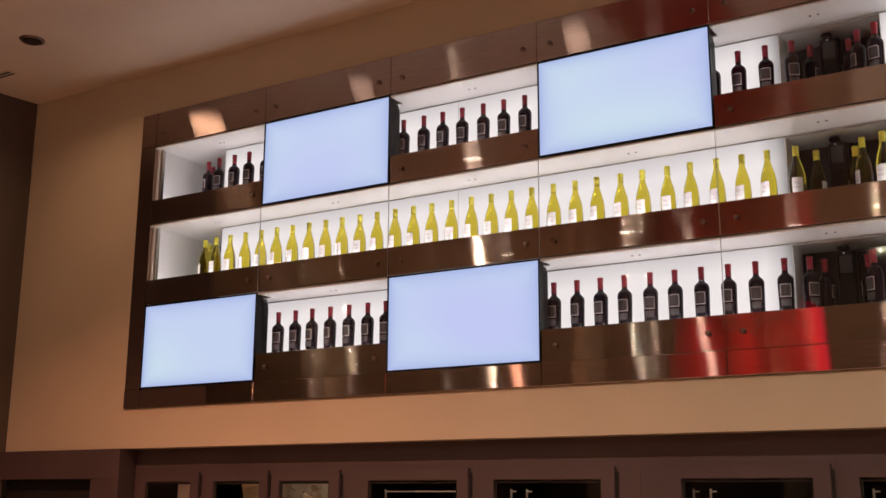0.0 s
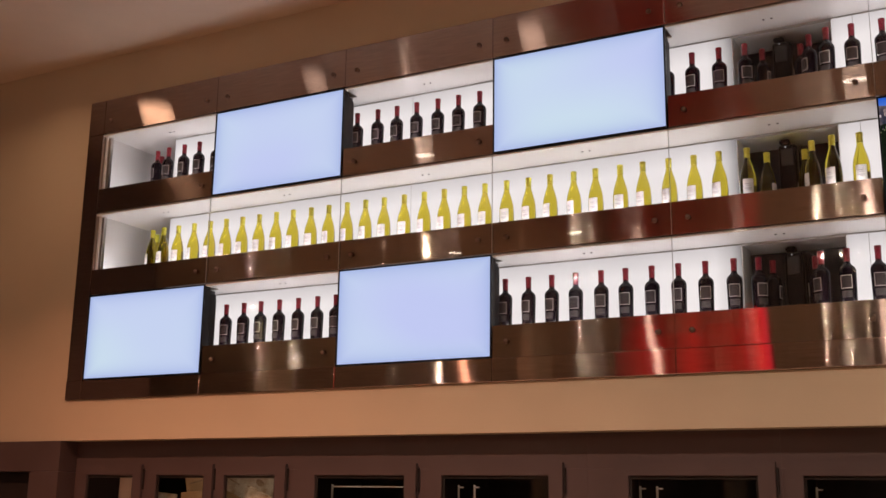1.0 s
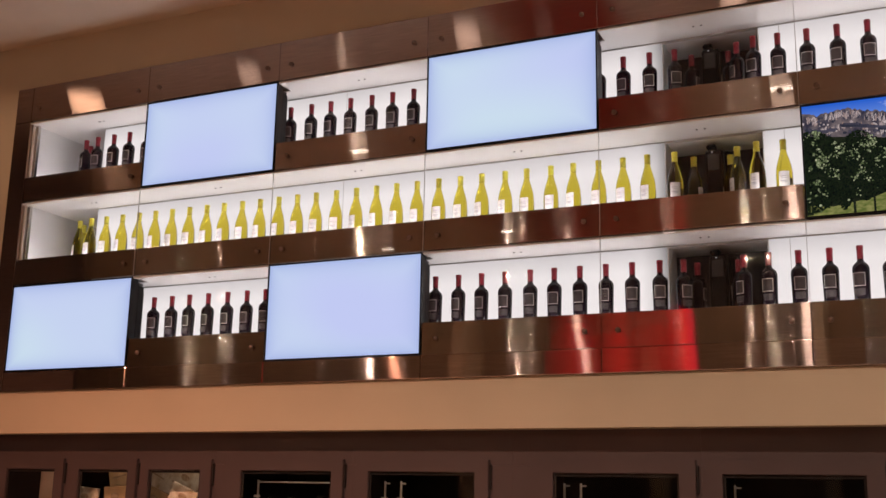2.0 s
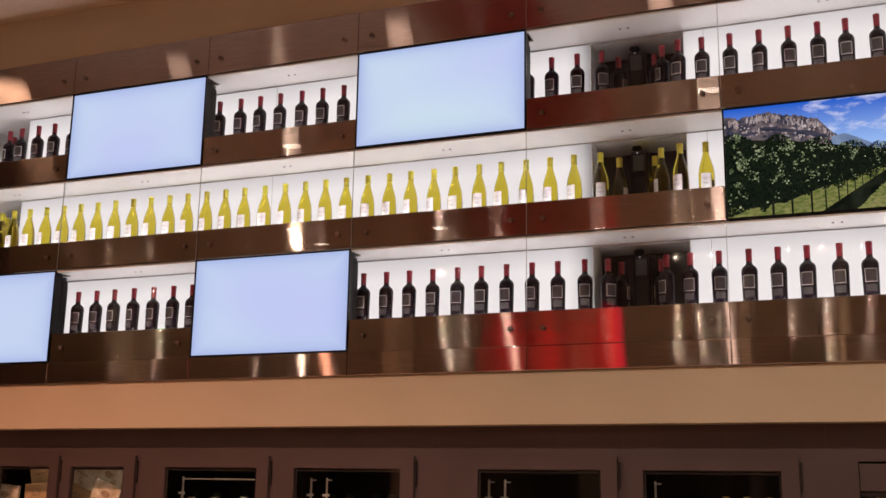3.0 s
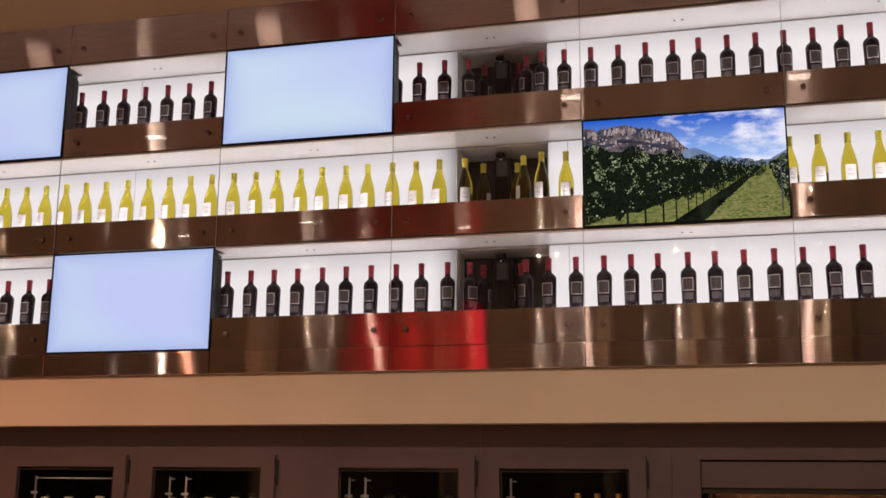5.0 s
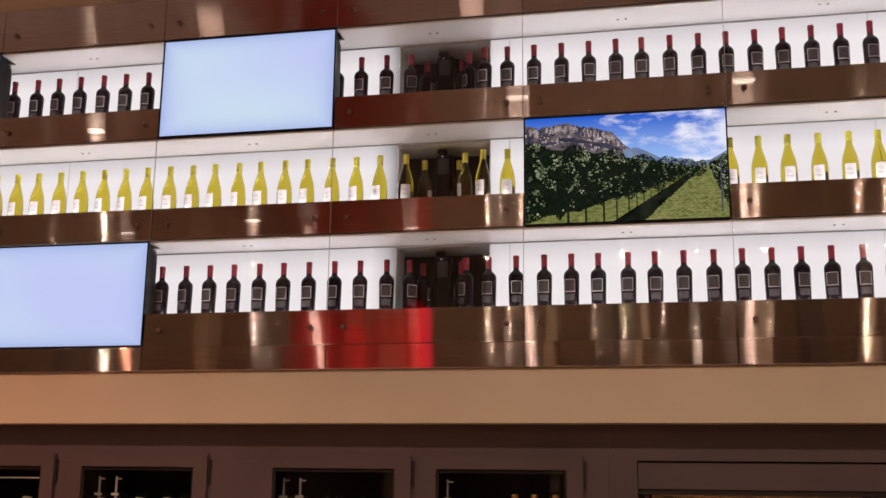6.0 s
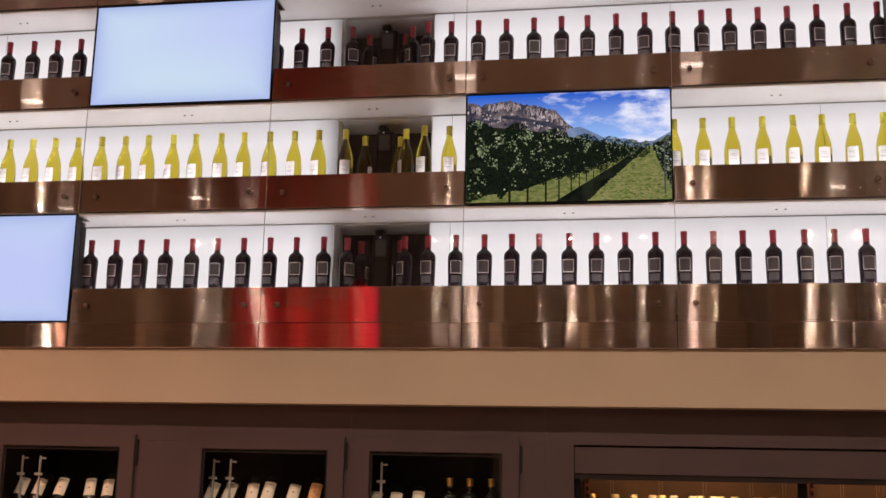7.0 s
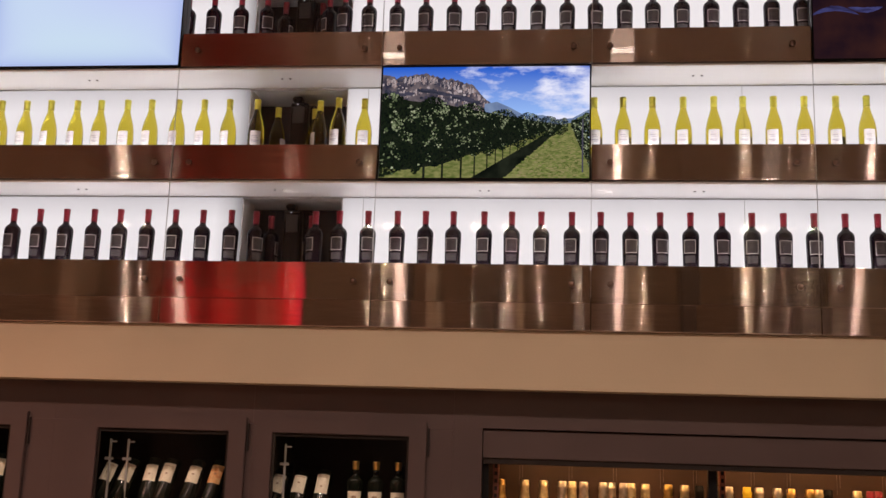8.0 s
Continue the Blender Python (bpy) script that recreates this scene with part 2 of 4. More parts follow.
def thing(name, label, category, group="", kind="", at=(0, 0, 0)):
    ob = new(name)
    ob.location = at
    ob.empty_display_size = 0.05
    return tagged(ob, label, category, group, kind)


def part(name, bm, mat, parent, label="", smooth=False):
    me = bpy.data.meshes.new(name)
    bmesh.ops.recalc_face_normals(bm, faces=bm.faces)
    if smooth:
        for f in bm.faces:
            f.smooth = True
    bm.to_mesh(me)
    bm.free()
    for one in (mat if isinstance(mat, (list, tuple)) else [mat]):
        me.materials.append(one)
    ob = new(name, me)
    ob.parent = parent
    return tagged(ob, label)


def shared(name, like, parent, at=(0, 0, 0)):
    """One more piece on the mesh of a piece that exists."""
    ob = new(name, like.data)
    ob.parent = parent
    ob.location = at
    return ob


def box(bm, x0, x1, y0, y1, z0, z1, bevel=0.0, mat=0):
    made = bmesh.ops.create_cube(bm, size=1, matrix=Matrix.Translation(((x0 + x1) / 2, (y0 + y1) / 2, (z0 + z1) / 2)) @ Matrix.Diagonal((x1 - x0, y1 - y0, z1 - z0, 1)))
    faces = {f for v in made["verts"] for f in v.link_faces}
    for f in faces:
        f.material_index = mat
    if bevel:
        edges = list({e for v in made["verts"] for e in v.link_edges})
        bmesh.ops.bevel(bm, geom=edges, offset=bevel, segments=2, affect="EDGES", profile=0.5)


def boxed(name, x0, x1, y0, y1, z0, z1, mat, parent, bevel=0.0, label=""):
    bm = bmesh.new()
    box(bm, x0, x1, y0, y1, z0, z1, bevel)
    return part(name, bm, mat, parent, label)


def slab(name, boxes, mat, label, category, bevel=0.0):
    """A piece of the setting out of boxes."""
    bm = bmesh.new()
    for b in boxes:
        box(bm, *b, bevel)
    return tagged(part(name, bm, mat, None, label), category=category, kind="structure")


def lathe(bm, profile, seg=20):
    rings = []
    for r, z in profile:
        rings.append([bm.verts.new((r * math.cos(2 * math.pi * i / seg), r * math.sin(2 * math.pi * i / seg), z)) for i in range(seg)])
    for a, b in zip(rings, rings[1:]):
        for i in range(seg):
            bm.faces.new((a[i], a[(i + 1) % seg], b[(i + 1) % seg], b[i]))
    bm.faces.new(list(reversed(rings[0])))
    bm.faces.new(rings[-1])


def patch(bm, r, a0, a1, z0, z1, r1=None, seg=7, thick=0.0006):
    """A strip of paper round a bottle, from angle a0 to a1 in degrees (0 is the front, towards -y)."""
    r1 = r1 or r
    grid = []
    for out in (0, thick):
        for z, rr in ((z0, r), (z1, r1)):
            grid.append([bm.verts.new(((rr + out) * math.sin(radians(a0 + (a1 - a0) * i / seg)), -(rr + out) * math.cos(radians(a0 + (a1 - a0) * i / seg)), z)) for i in range(seg + 1)])
    for lo, hi in ((grid[0], grid[1]), (grid[2], grid[3]), (grid[0], grid[2]), (grid[1], grid[3])):
        for i in range(seg):
            bm.faces.new((lo[i], lo[i + 1], hi[i + 1], hi[i]))


# ---- the setting ----
# one bay of the display is W wide and H high; rows start at ROW
W, H = 1.02, 0.58
ROW = [2.42, 3.0, 3.58, 4.16]
BAYS = 9
X_END = BAYS * W
TRIM_L, TRIM_B, TRIM_T = -0.145, 2.291, 4.415
SOFFIT = 2.022

slab("floor", [(-22, 24, -26, 1.2, -0.1, 0)], FLOOR, "dark brown polished tile floor", "floor")
slab("ceiling", [(-22, 24, -26, 1.2, CEILING_Z, CEILING_Z + 0.1)], CEILING, "cream painted plaster ceiling", "ceiling")
slab("wall_north", [
    (-1.37, TRIM_L, 0, 1.1, SOFFIT, CEILING_Z), (X_END - TRIM_L, 24, 0, 1.1, SOFFIT, CEILING_Z),
    (TRIM_L, X_END - TRIM_L, 0, 1.1, TRIM_T, CEILING_Z), (TRIM_L, X_END - TRIM_L, 0, 1.1, SOFFIT, TRIM_B - 0.002)],
    TAN, "tan painted plaster wall over the wine cabinets", "wall")
slab("wall_behind_cabinets", [(-22, 24, 0.95, 1.1, 0, SOFFIT)], DARK_WALL, "dark wall behind the wine cabinets", "wall")
slab("wall_south", [(-22, 24, -26, -25.8, 0, CEILING_Z)], BROWN_WALL, "brown painted shop wall", "wall")
slab("wall_east", [(23.8, 24, -25.8, 1.1, 0, CEILING_Z)], BROWN_WALL, "brown painted side wall", "wall")
slab("wall_west", [(-22, -21.8, -25.8, 1.1, 0, CEILING_Z)], BROWN_WALL, "brown painted side wall", "wall")


def angled_wall(name, a, b, z0, z1, depth, mat, label):
    """An upright wall from a to b in plan, with its body behind that line."""
    d = (Vector(b) - Vector(a)).normalized()
    n = Vector((d.y, -d.x))
    n = n if n.y > 0 else -n
    bm = bmesh.new()
    pts = [Vector(a), Vector(b), Vector(b) + n * depth, Vector(a) + n * depth]
    low, high = [bm.verts.new((p.x, p.y, z0)) for p in pts], [bm.verts.new((p.x, p.y, z1)) for p in pts]
    for i in range(4):
        bm.faces.new((low[i], low[(i + 1) % 4], high[(i + 1) % 4], high[i]))
    bm.faces.new(low), bm.faces.new(high)
    return tagged(part(name, bm, mat, None, label), category="wall", kind="structure")


angled_wall("wall_return_dark", (-1.372, -0.002), (-1.75, -2.5), 0, CEILING_Z, 0.3, DARK_WALL, "dark brown wall beside the tan return")
# red slab added out of view, to tint the reflections in the upper steel
slab("red_reflection_slab", [(3.1, 3.9, -3.6, -0.5, CEILING_Z - 0.006, CEILING_Z - 0.001), (0.9, 3.09, -7.6, -3.6, CEILING_Z - 0.006, CEILING_Z - 0.001)], RED_WALL, "unseen deep red slab added for the steel's red reflections", "ceiling band")
# unseen pillars added behind the viewer, to give the steel upright bands to reflect
for px0, px1, tone in ((-6.0, -5.4, "tan"), (-3.2, -2.5, "dark brown"), (-0.9, -0.7, "tan"), (0.5, 1.1, "dark brown"), (1.9, 2.05, "tan"), (3.55, 3.9, "dark brown"), (4.15, 4.3, "tan"), (4.75, 5.1, "dark brown"), (5.35, 5.45, "tan"), (6.05, 6.2, "dark brown"), (6.76, 7.1, "tan"), (7.45, 7.7, "dark brown"), (8.2, 8.35, "tan"), (8.9, 9.3, "dark brown"), (9.8, 10.3, "tan")):
    mat, words = {"tan": TAN, "dark brown": DARK_WALL}[tone], tone + " painted stand-in pillar"
    slab("pillar", [(px0, px1, -9.8, -9.2, 0, CEILING_Z - 0.001)], mat, words + ", unseen, added for steel reflections", "pillar", 0.02)

# ---- the back-lit wine display ----
display = thing("wine_display", "backlit wine display with brushed steel bands set in a tan wall", "wine display", kind="structure")
GAP = (4.365, 4.885)          # where the lit backs stop
BACK_Y, DEEP_Y, GAP_Y = 0.262, 0.75, 0.55
BAND = 0.179
SCREENS = {(1, 2): "blue", (3, 2): "blue", (0, 0): "blue", (2, 0): "blue", (5, 1): "vineyard", (7, 2): "autumn"}

# steel border, in plates that meet at the bay joints
for k in range(-1, BAYS):
    x0, x1 = (TRIM_L, -0.002) if k < 0 else (k * W + 0.001, (k + 1) * W - 0.001)
    boxed("top_plate", x0, x1, -0.012, 0.06, ROW[3] + 0.004, TRIM_T, STEEL, display, 0.0015)
    boxed("bottom_plate", x0 - 0.0008, x1 + 0.0008, -0.016, 0.06, TRIM_B, ROW[0] - 0.0005, STEEL, display, 0.0035)
boxed("side_plate", TRIM_L, -0.003, -0.012, 0.06, ROW[0] - 0.001, ROW[3] + 0.002, STEEL, display, 0.0015)
boxed("side_plate", X_END + 0.003, X_END - TRIM_L, -0.012, 0.06, TRIM_B, TRIM_T, STEEL, display, 0.0015)

# steel bands, niche floors and ceilings, and glass, bay by bay
bm = bmesh.new()
bmesh.ops.create_cone(bm, cap_ends=True, segments=14, radius1=0.0145, radius2=0.0125, depth=0.012, matrix=Matrix.Rotation(radians(90), 4, "X"))
bmesh.ops.bevel(bm, geom=[e for e in bm.edges if abs(e.verts[0].co.y - e.verts[1].co.y) < 1e-5 and e.verts[0].co.y < 0], offset=0.003, segments=2, affect="EDGES")
bolt_first = part("bolt", bm, BOLT, display, "dark domed steel bolt head", True)
bolt_first.location = (0.06, -0.018, 4.258)
bm = bmesh.new()
bmesh.ops.create_cone(bm, cap_ends=True, segments=12, radius1=0.006, radius2=0.006, depth=0.003)
dot_first = part("screw_cap", bm, GREY_PLASTIC, display, "small dark screw cap")
dot_first.location = (0.5, 0.125, ROW[3] - 0.0155)

for k in range(1, BAYS):
    for dx in (-0.087, 0.087):
        shared("bolt", bolt_first, display, (k * W + dx, -0.018, 4.258))

for r in range(3):
    z0, z1 = ROW[r], ROW[r + 1]
    for k in range(BAYS):
        x0, x1 = k * W, (k + 1) * W
        if (k, r) in SCREENS:
            continue
        boxed("front_band", x0 + 0.001, x1 - 0.001, -0.008, 0.012, z0 + (0.004 if r else 0.0), z0 + BAND, STEEL, display, 0.0015)
        boxed("band_lip", x0 + 0.001, x1 - 0.001, 0.013, 0.03, z0 + BAND - 0.02, z0 + BAND - 0.002, CHROME, display)
        pane = boxed("glass_pane", x0 + 0.002, x1 - 0.002, -0.017, -0.0105, z0 + 0.004, z1 - 0.004, PANE, display, 0, "clear glass pane")
        pane.visible_shadow = False
        for dx in (-0.021, 0.021):
            shared("screw_cap", dot_first, display, ((x0 + x1) / 2 + dx, 0.125, z1 - 0.0155))
        for dx, has in ((x0 + 0.087, k > 0 and (k - 1, r) not in SCREENS or r != 1), (x1 - 0.087, True)):
            if k == 0 and dx < 0.5:
                continue
            shared("bolt", bolt_first, display, (dx, -0.0235, z0 + 0.088))
        if (k - 1, r) not in SCREENS and k:
            boxed("pane_joint", x0 - 0.001, x0 + 0.001, -0.0175, -0.010, z0 + (0.004 if r else BAND - 0.002), z1 - 0.004, JOINT, display)
    # floor and ceiling boards of the row, one after another
    for k in range(BAYS):
        x0, x1 = k * W, (k + 1) * W
        if (k, r) in SCREENS:
            # the boards run on behind the screen
            boxed("niche_ceiling", x0, x1, 0.131, DEEP_Y - 0.001, z1 - 0.014, z1 - 0.005, LAMINATE, display)
            boxed("niche_floor", x0, x1, 0.131, DEEP_Y - 0.001, z0 + BAND - 0.03, z0 + BAND - 0.018, LAMINATE, display)
            continue
        boxed("niche_ceiling", x0, x1, -0.009, DEEP_Y - 0.001, z1 - 0.014, z1 - 0.005, LAMINATE, display)
        for sa, sb in ([(x0 + 0.02, GAP[0] + 0.05), (GAP[1] - 0.05, x1 - 0.02)] if x0 < GAP[0] < x1 else [(x0 + 0.02, x1 - 0.02)]):
            boxed("led_strip", sa, sb, 0.032, 0.044, z0 + BAND - 0.0175, z0 + BAND - 0.008, LED_STRIP, display, 0, "white strip lamp behind the band")
        boxed("niche_floor", x0, x1, 0.031, DEEP_Y - 0.001, z0 + BAND - 0.03, z0 + BAND - 0.018, LAMINATE, display)
    # lit backs
    for a, b in ((0.425, GAP[0]), (GAP[1], X_END - 0.01)):
        zc = z1 - 0.0205
        bm = bmesh.new()
        box(bm, a, b, BACK_Y, BACK_Y + 0.03, z0 + BAND - 0.016, zc, 0.004)
        part("lit_back", bm, LIGHT_PANEL, display, "glowing white acrylic back")
        boxed("panel_backing", a, b, BACK_Y + 0.031, BACK_Y + 0.05, z0 + BAND - 0.016, z1 - 0.015, DEEP, display)
        boxed("top_strip", a, b, BACK_Y - 0.002, BACK_Y + 0.03, zc + 0.001, z1 - 0.0145, JOINT, display, 0, "thin grey strip")
    boxed("gap_header", GAP[0] + 0.001, GAP[1] - 0.001, BACK_Y - 0.002, BACK_Y + 0.008, z1 - 0.026, z1 - 0.0145, JOINT, display, 0, "thin grey strip over the unlit gap")
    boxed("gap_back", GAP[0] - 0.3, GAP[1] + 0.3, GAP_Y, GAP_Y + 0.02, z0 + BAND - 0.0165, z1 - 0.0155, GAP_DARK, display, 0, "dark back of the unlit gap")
    boxed("panel_return", GAP[0] + 0.0005, GAP[0] + 0.006, BACK_Y + 0.004, GAP_Y - 0.10, z0 + BAND - 0.0165, z1 - 0.0155, LAMINATE, display, 0, "white laminate return wall")
    boxed("panel_return", GAP[1] - 0.006, GAP[1] - 0.0005, BACK_Y + 0.004, GAP_Y - 0.10, z0 + BAND - 0.0165, z1 - 0.0155, LAMINATE, display)
for r in range(3):
    for x in (2.372, 4.99, 6.86):
        boxed("panel_seam", x - 0.0012, x + 0.0012, BACK_Y - 0.0015, BACK_Y + 0.001, ROW[r] + BAND - 0.016, ROW[r + 1] - 0.022, JOINT, display)
boxed("niche_side", 0.0, 0.018, 0.014, DEEP_Y, ROW[0], ROW[3] - 0.004, LAMINATE, display, 0, "white laminate side wall")
boxed("niche_side", X_END - 0.018, X_END, 0.014, DEEP_Y, ROW[0], ROW[3] - 0.004, LAMINATE, display)
boxed("side_jamb", 0.019, 0.045, 0.02, 0.045, ROW[1] + BAND, ROW[2] - 0.016, CHROME, display, 0.003, "bright metal jamb")
boxed("side_jamb", 0.019, 0.045, 0.02, 0.045, ROW[2] + BAND, ROW[3] - 0.016, CHROME, display, 0.003, "bright metal jamb")
boxed("deep_back", TRIM_L, X_END - TRIM_L, DEEP_Y + 0.001, DEEP_Y + 0.03, TRIM_B, TRIM_T, DEEP, display, 0, "unlit grey back board")

# ---- screens ----


def polygon(bm, pts, y, mat):
    f = bm.faces.new([bm.verts.new((x, y, z)) for x, z in pts])
    f.material_index = mat


def ridge(points, u):
    for (a, za), (b, zb) in zip(points, points[1:]):
        if a <= u <= b:
            return za + (zb - za) * (u - a) / (b - a)
    return points[-1][1]


def varied(name, colours, strength=1.0):
    """A glowing picture colour that differs from leaf to leaf."""
    m = glowing(name, colours[0], strength)
    g = m.node_tree.nodes.new("ShaderNodeNewGeometry")
    r = m.node_tree.nodes.new("ShaderNodeValToRGB")
    r.color_ramp.elements[0].color, r.color_ramp.elements[1].color = (*colours[0], 1), (*colours[-1], 1)
    for i, c in enumerate(colours[1:-1]):
        r.color_ramp.elements.new((i + 1) / (len(colours) - 1)).color = (*c, 1)
    link(m, g.outputs["Random Per Island"], r.inputs["Fac"])
    link(m, r.outputs["Color"], m.node_tree.nodes["Emission"].inputs["Color"])
    return m


def mottled(name, a, b, scale, low=0.35, high=0.65, stretch=(1, 1, 1), detail=5.0):
    m = glowing(name, a, 1.0)
    link(m, noisy(m, a, b, scale, coords(m, stretch), detail, low, high, None), m.node_tree.nodes["Emission"].inputs["Color"])
    return m


def blob(bm, rng, x, z, s, y, mat, n=7):
    polygon(bm, [(x + s * rng.uniform(0.55, 1.1) * math.cos(2 * math.pi * i / n), z + s * rng.uniform(0.55, 1.1) * math.sin(2 * math.pi * i / n)) for i in range(n)], y, mat)


def clip_bm(bm, w, h):
    """Trim a picture to its screen."""
    for co, no in (((0, 0, 0), (-1, 0, 0)), ((w, 0, 0), (1, 0, 0)), ((0, 0, 0), (0, 0, -1)), ((0, 0, h), (0, 0, 1))):
        bmesh.ops.bisect_plane(bm, geom=list(bm.verts) + list(bm.edges) + list(bm.faces), plane_co=co, plane_no=no, clear_outer=True)


def vineyard_picture(w, h):
    """A picture of a vine row, a green lane, cliffs and a blue sky, in flat coloured shapes."""
    rng = random.Random(5)
    bm = bmesh.new()
    step = 0.0004
    polygon(bm, [(0, 0), (w, 0), (w, h), (0, h)], 0, 0)
    # cliffs
    top = [(0, 0.93), (0.07, 0.90), (0.19, 0.945), (0.30, 0.90), (0.37, 0.87), (0.45, 0.82), (0.52, 0.68), (0.58, 0.66), (0.68, 0.58), (0.78, 0.54), (1, 0.5)]
    us = [i / 90 for i in range(91)]
    polygon(bm, [(u * w, (ridge(top, u) + rng.uniform(-0.012, 0.012)) * h) for u in us if u <= 0.56] + [(0.56 * w, 0.4 * h), (0, 0.4 * h)], -step, 1)
    for i in range(520):
        # pale upright rock faces under the rim
        u = rng.uniform(0.02, 0.54)
        z = ridge(top, u) - 0.02 - (0.0 if rng.random() < 0.6 else 0.11) - 0.05 * rng.random()
        a, b = rng.uniform(0.001, 0.004), rng.uniform(0.006, 0.02)
        if noise.noise(Vector((u * 22, z * 10, 5.1))) > -0.12:
            polygon(bm, [(u * w - a, z * h - b), (u * w + a * 1.5, z * h - b * 0.8), (u * w + a, z * h + b * 0.5), (u * w - a * 0.6, z * h + b * 0.4)], -step * 1.85, 2 if rng.random() < 0.72 else 8)
    for i in range(240):
        u = rng.uniform(0, 0.54)
        z = ridge(top, u) - 0.015 - 0.30 * rng.random() ** 1.3
        s = rng.uniform(0.003, 0.012)
        blob(bm, rng, u * w, z * h, s, -step * (1.2 + 0.6 * rng.random()), 2 if noise.noise(Vector((u * 9, z * 14, 0.3))) + rng.uniform(-0.25, 0.25) > 0.05 else 8, 5)
    for i in range(50):
        u = rng.uniform(0, 0.5)
        z = ridge(top, u) - 0.13 - 0.02 * rng.random()
        polygon(bm, [(u * w, z * h), ((u + 0.05) * w, (z - 0.012) * h), ((u + 0.05) * w, (z - 0.03) * h), (u * w, (z - 0.02) * h)], -step * 1.9, 8)
    # far hills
    polygon(bm, [(0.5 * w, 0.4 * h), (1.0 * w, 0.4 * h), (1.0 * w, 0.61 * h), (0.92 * w, 0.53 * h), (0.84 * w, 0.52 * h), (0.78 * w, 0.56 * h), (0.7 * w, 0.55 * h), (0.62 * w, 0.63 * h), (0.56 * w, 0.68 * h), (0.5 * w, 0.66 * h)], -step * 2, 3)
    # grass lane, and the strip of shade under the vines
    polygon(bm, [(0, 0), (w, 0), (w, 0.3 * h), (0.91 * w, 0.49 * h), (0.88 * w, 0.48 * h), (0, 0.2 * h)], -step * 3, 4)
    polygon(bm, [(0.44 * w, 0), (0.6 * w, 0), (0.885 * w, 0.475 * h), (0.87 * w, 0.475 * h)], -step * 4, 6)
    polygon(bm, [(0, 0.5 * h), (0, 0.1 * h), (0.12 * w, 0.07 * h), (0.3 * w, 0.12 * h), (0.42 * w, 0.2 * h), (0.6 * w, 0.28 * h), (0.88 * w, 0.47 * h), (0.7 * w, 0.52 * h), (0.3 * w, 0.66 * h), (0, 0.72 * h)], -step * 5, 6)
    # stems
    for u, z, t in ((0.21, 0.0, 0.012), (0.3, 0.0, 0.01), (0.39, 0.0, 0.009), (0.455, 0.0, 0.007), (0.515, 0.06, 0.006), (0.555, 0.12, 0.005), (0.59, 0.16, 0.005), (0.625, 0.2, 0.004), (0.66, 0.24, 0.004), (0.69, 0.27, 0.003), (0.72, 0.3, 0.003), (0.745, 0.33, 0.003)):
        polygon(bm, [(u * w, z * h), ((u + t) * w, z * h), ((u + t) * w, 0.4 * h), (u * w, 0.4 * h)], -step * 6, 6)
    # leaves of the near row in sunlit and shaded clumps, smaller with distance
    for i in range(15000):
        u = rng.random() ** 1.05 * 0.9
        near = 1 - u / 0.92
        # one rounded crown after another, closer together with distance
        phase = 7.5 * near ** 0.55 + 0.25
        lobe = abs((phase % 1.0) - 0.5) * 2
        crown = 1 - 1.5 * lobe ** 2 + 0.5 * noise.noise(Vector((phase * 2.3, 3.3, 0)))
        hi = 0.50 + 0.20 * near + 0.07 * crown * (0.25 + near)
        lo = 0.45 - 0.43 * near ** 0.75 + 0.07 * noise.noise(Vector((u * 20, 8.1, 0)))
        z = lo + (hi - lo) * rng.random()
        bright = (z - lo) / (hi - lo)
        clump = noise.noise(Vector((u * 17 / (0.3 + near), z * 12 / (0.3 + near), 1.7))) + 0.5 * noise.noise(Vector((u * 45, z * 30, 4.4)))
        s = (0.0022 + 0.0042 * near) * rng.uniform(0.4, 1.3)
        lit = rng.random() < 1.05 * max(0.0, clump + 0.12) * (0.08 + bright ** 1.4) * (1.15 - 0.8 * lobe)
        blob(bm, rng, u * w, z * h, s, -step * (7 + 3 * rng.random() + (2 if lit else 0)), 5 if lit else 7, 5)
    # the row at the other edge, with its post
    for i in range(1500):
        k = rng.random() ** 0.7
        u = 0.915 + 0.085 * k
        z = 0.46 - 0.36 * k + rng.random() * (0.04 + 0.44 * k) + 0.03 * noise.noise(Vector((u * 60, 2.2, 0)))
        lit = rng.random() < 0.25
        blob(bm, rng, u * w, z * h, 0.006 * rng.uniform(0.4, 1.2), -step * (7 + 3 * rng.random()), 5 if lit else 7, 5)
    polygon(bm, [(0.965 * w, 0.05 * h), (0.972 * w, 0.05 * h), (0.972 * w, 0.52 * h), (0.965 * w, 0.52 * h)], -step * 10.5, 8)
    # tufts of the lane
    for i in range(900):
        t = rng.random()
        z = 0.47 * t ** 1.4
        left, right = 0.60 + 0.6 * z, 0.98 - 0.13 * z
        u = left + (right - left) * rng.random()
        s = 0.007 * (1 - z * 1.8) * rng.uniform(0.5, 1.3)
        polygon(bm, [(u * w - s * 1.6, z * h), (u * w + s * 1.6, z * h), (u * w + s, z * h + s), (u * w - s, z * h + s)], -step * 4.5, 9)
    # clouds
    clip_bm(bm, w, h)
    mats = [SKY_PICTURE, ROCK_PICTURE, ROCK_LIGHT, HILL_PICTURE, GRASS_PICTURE, LEAF_LIGHT, SHADE_PICTURE, LEAF_DARK, ROCK_DARK, TUFT_PICTURE]
    return bm, mats


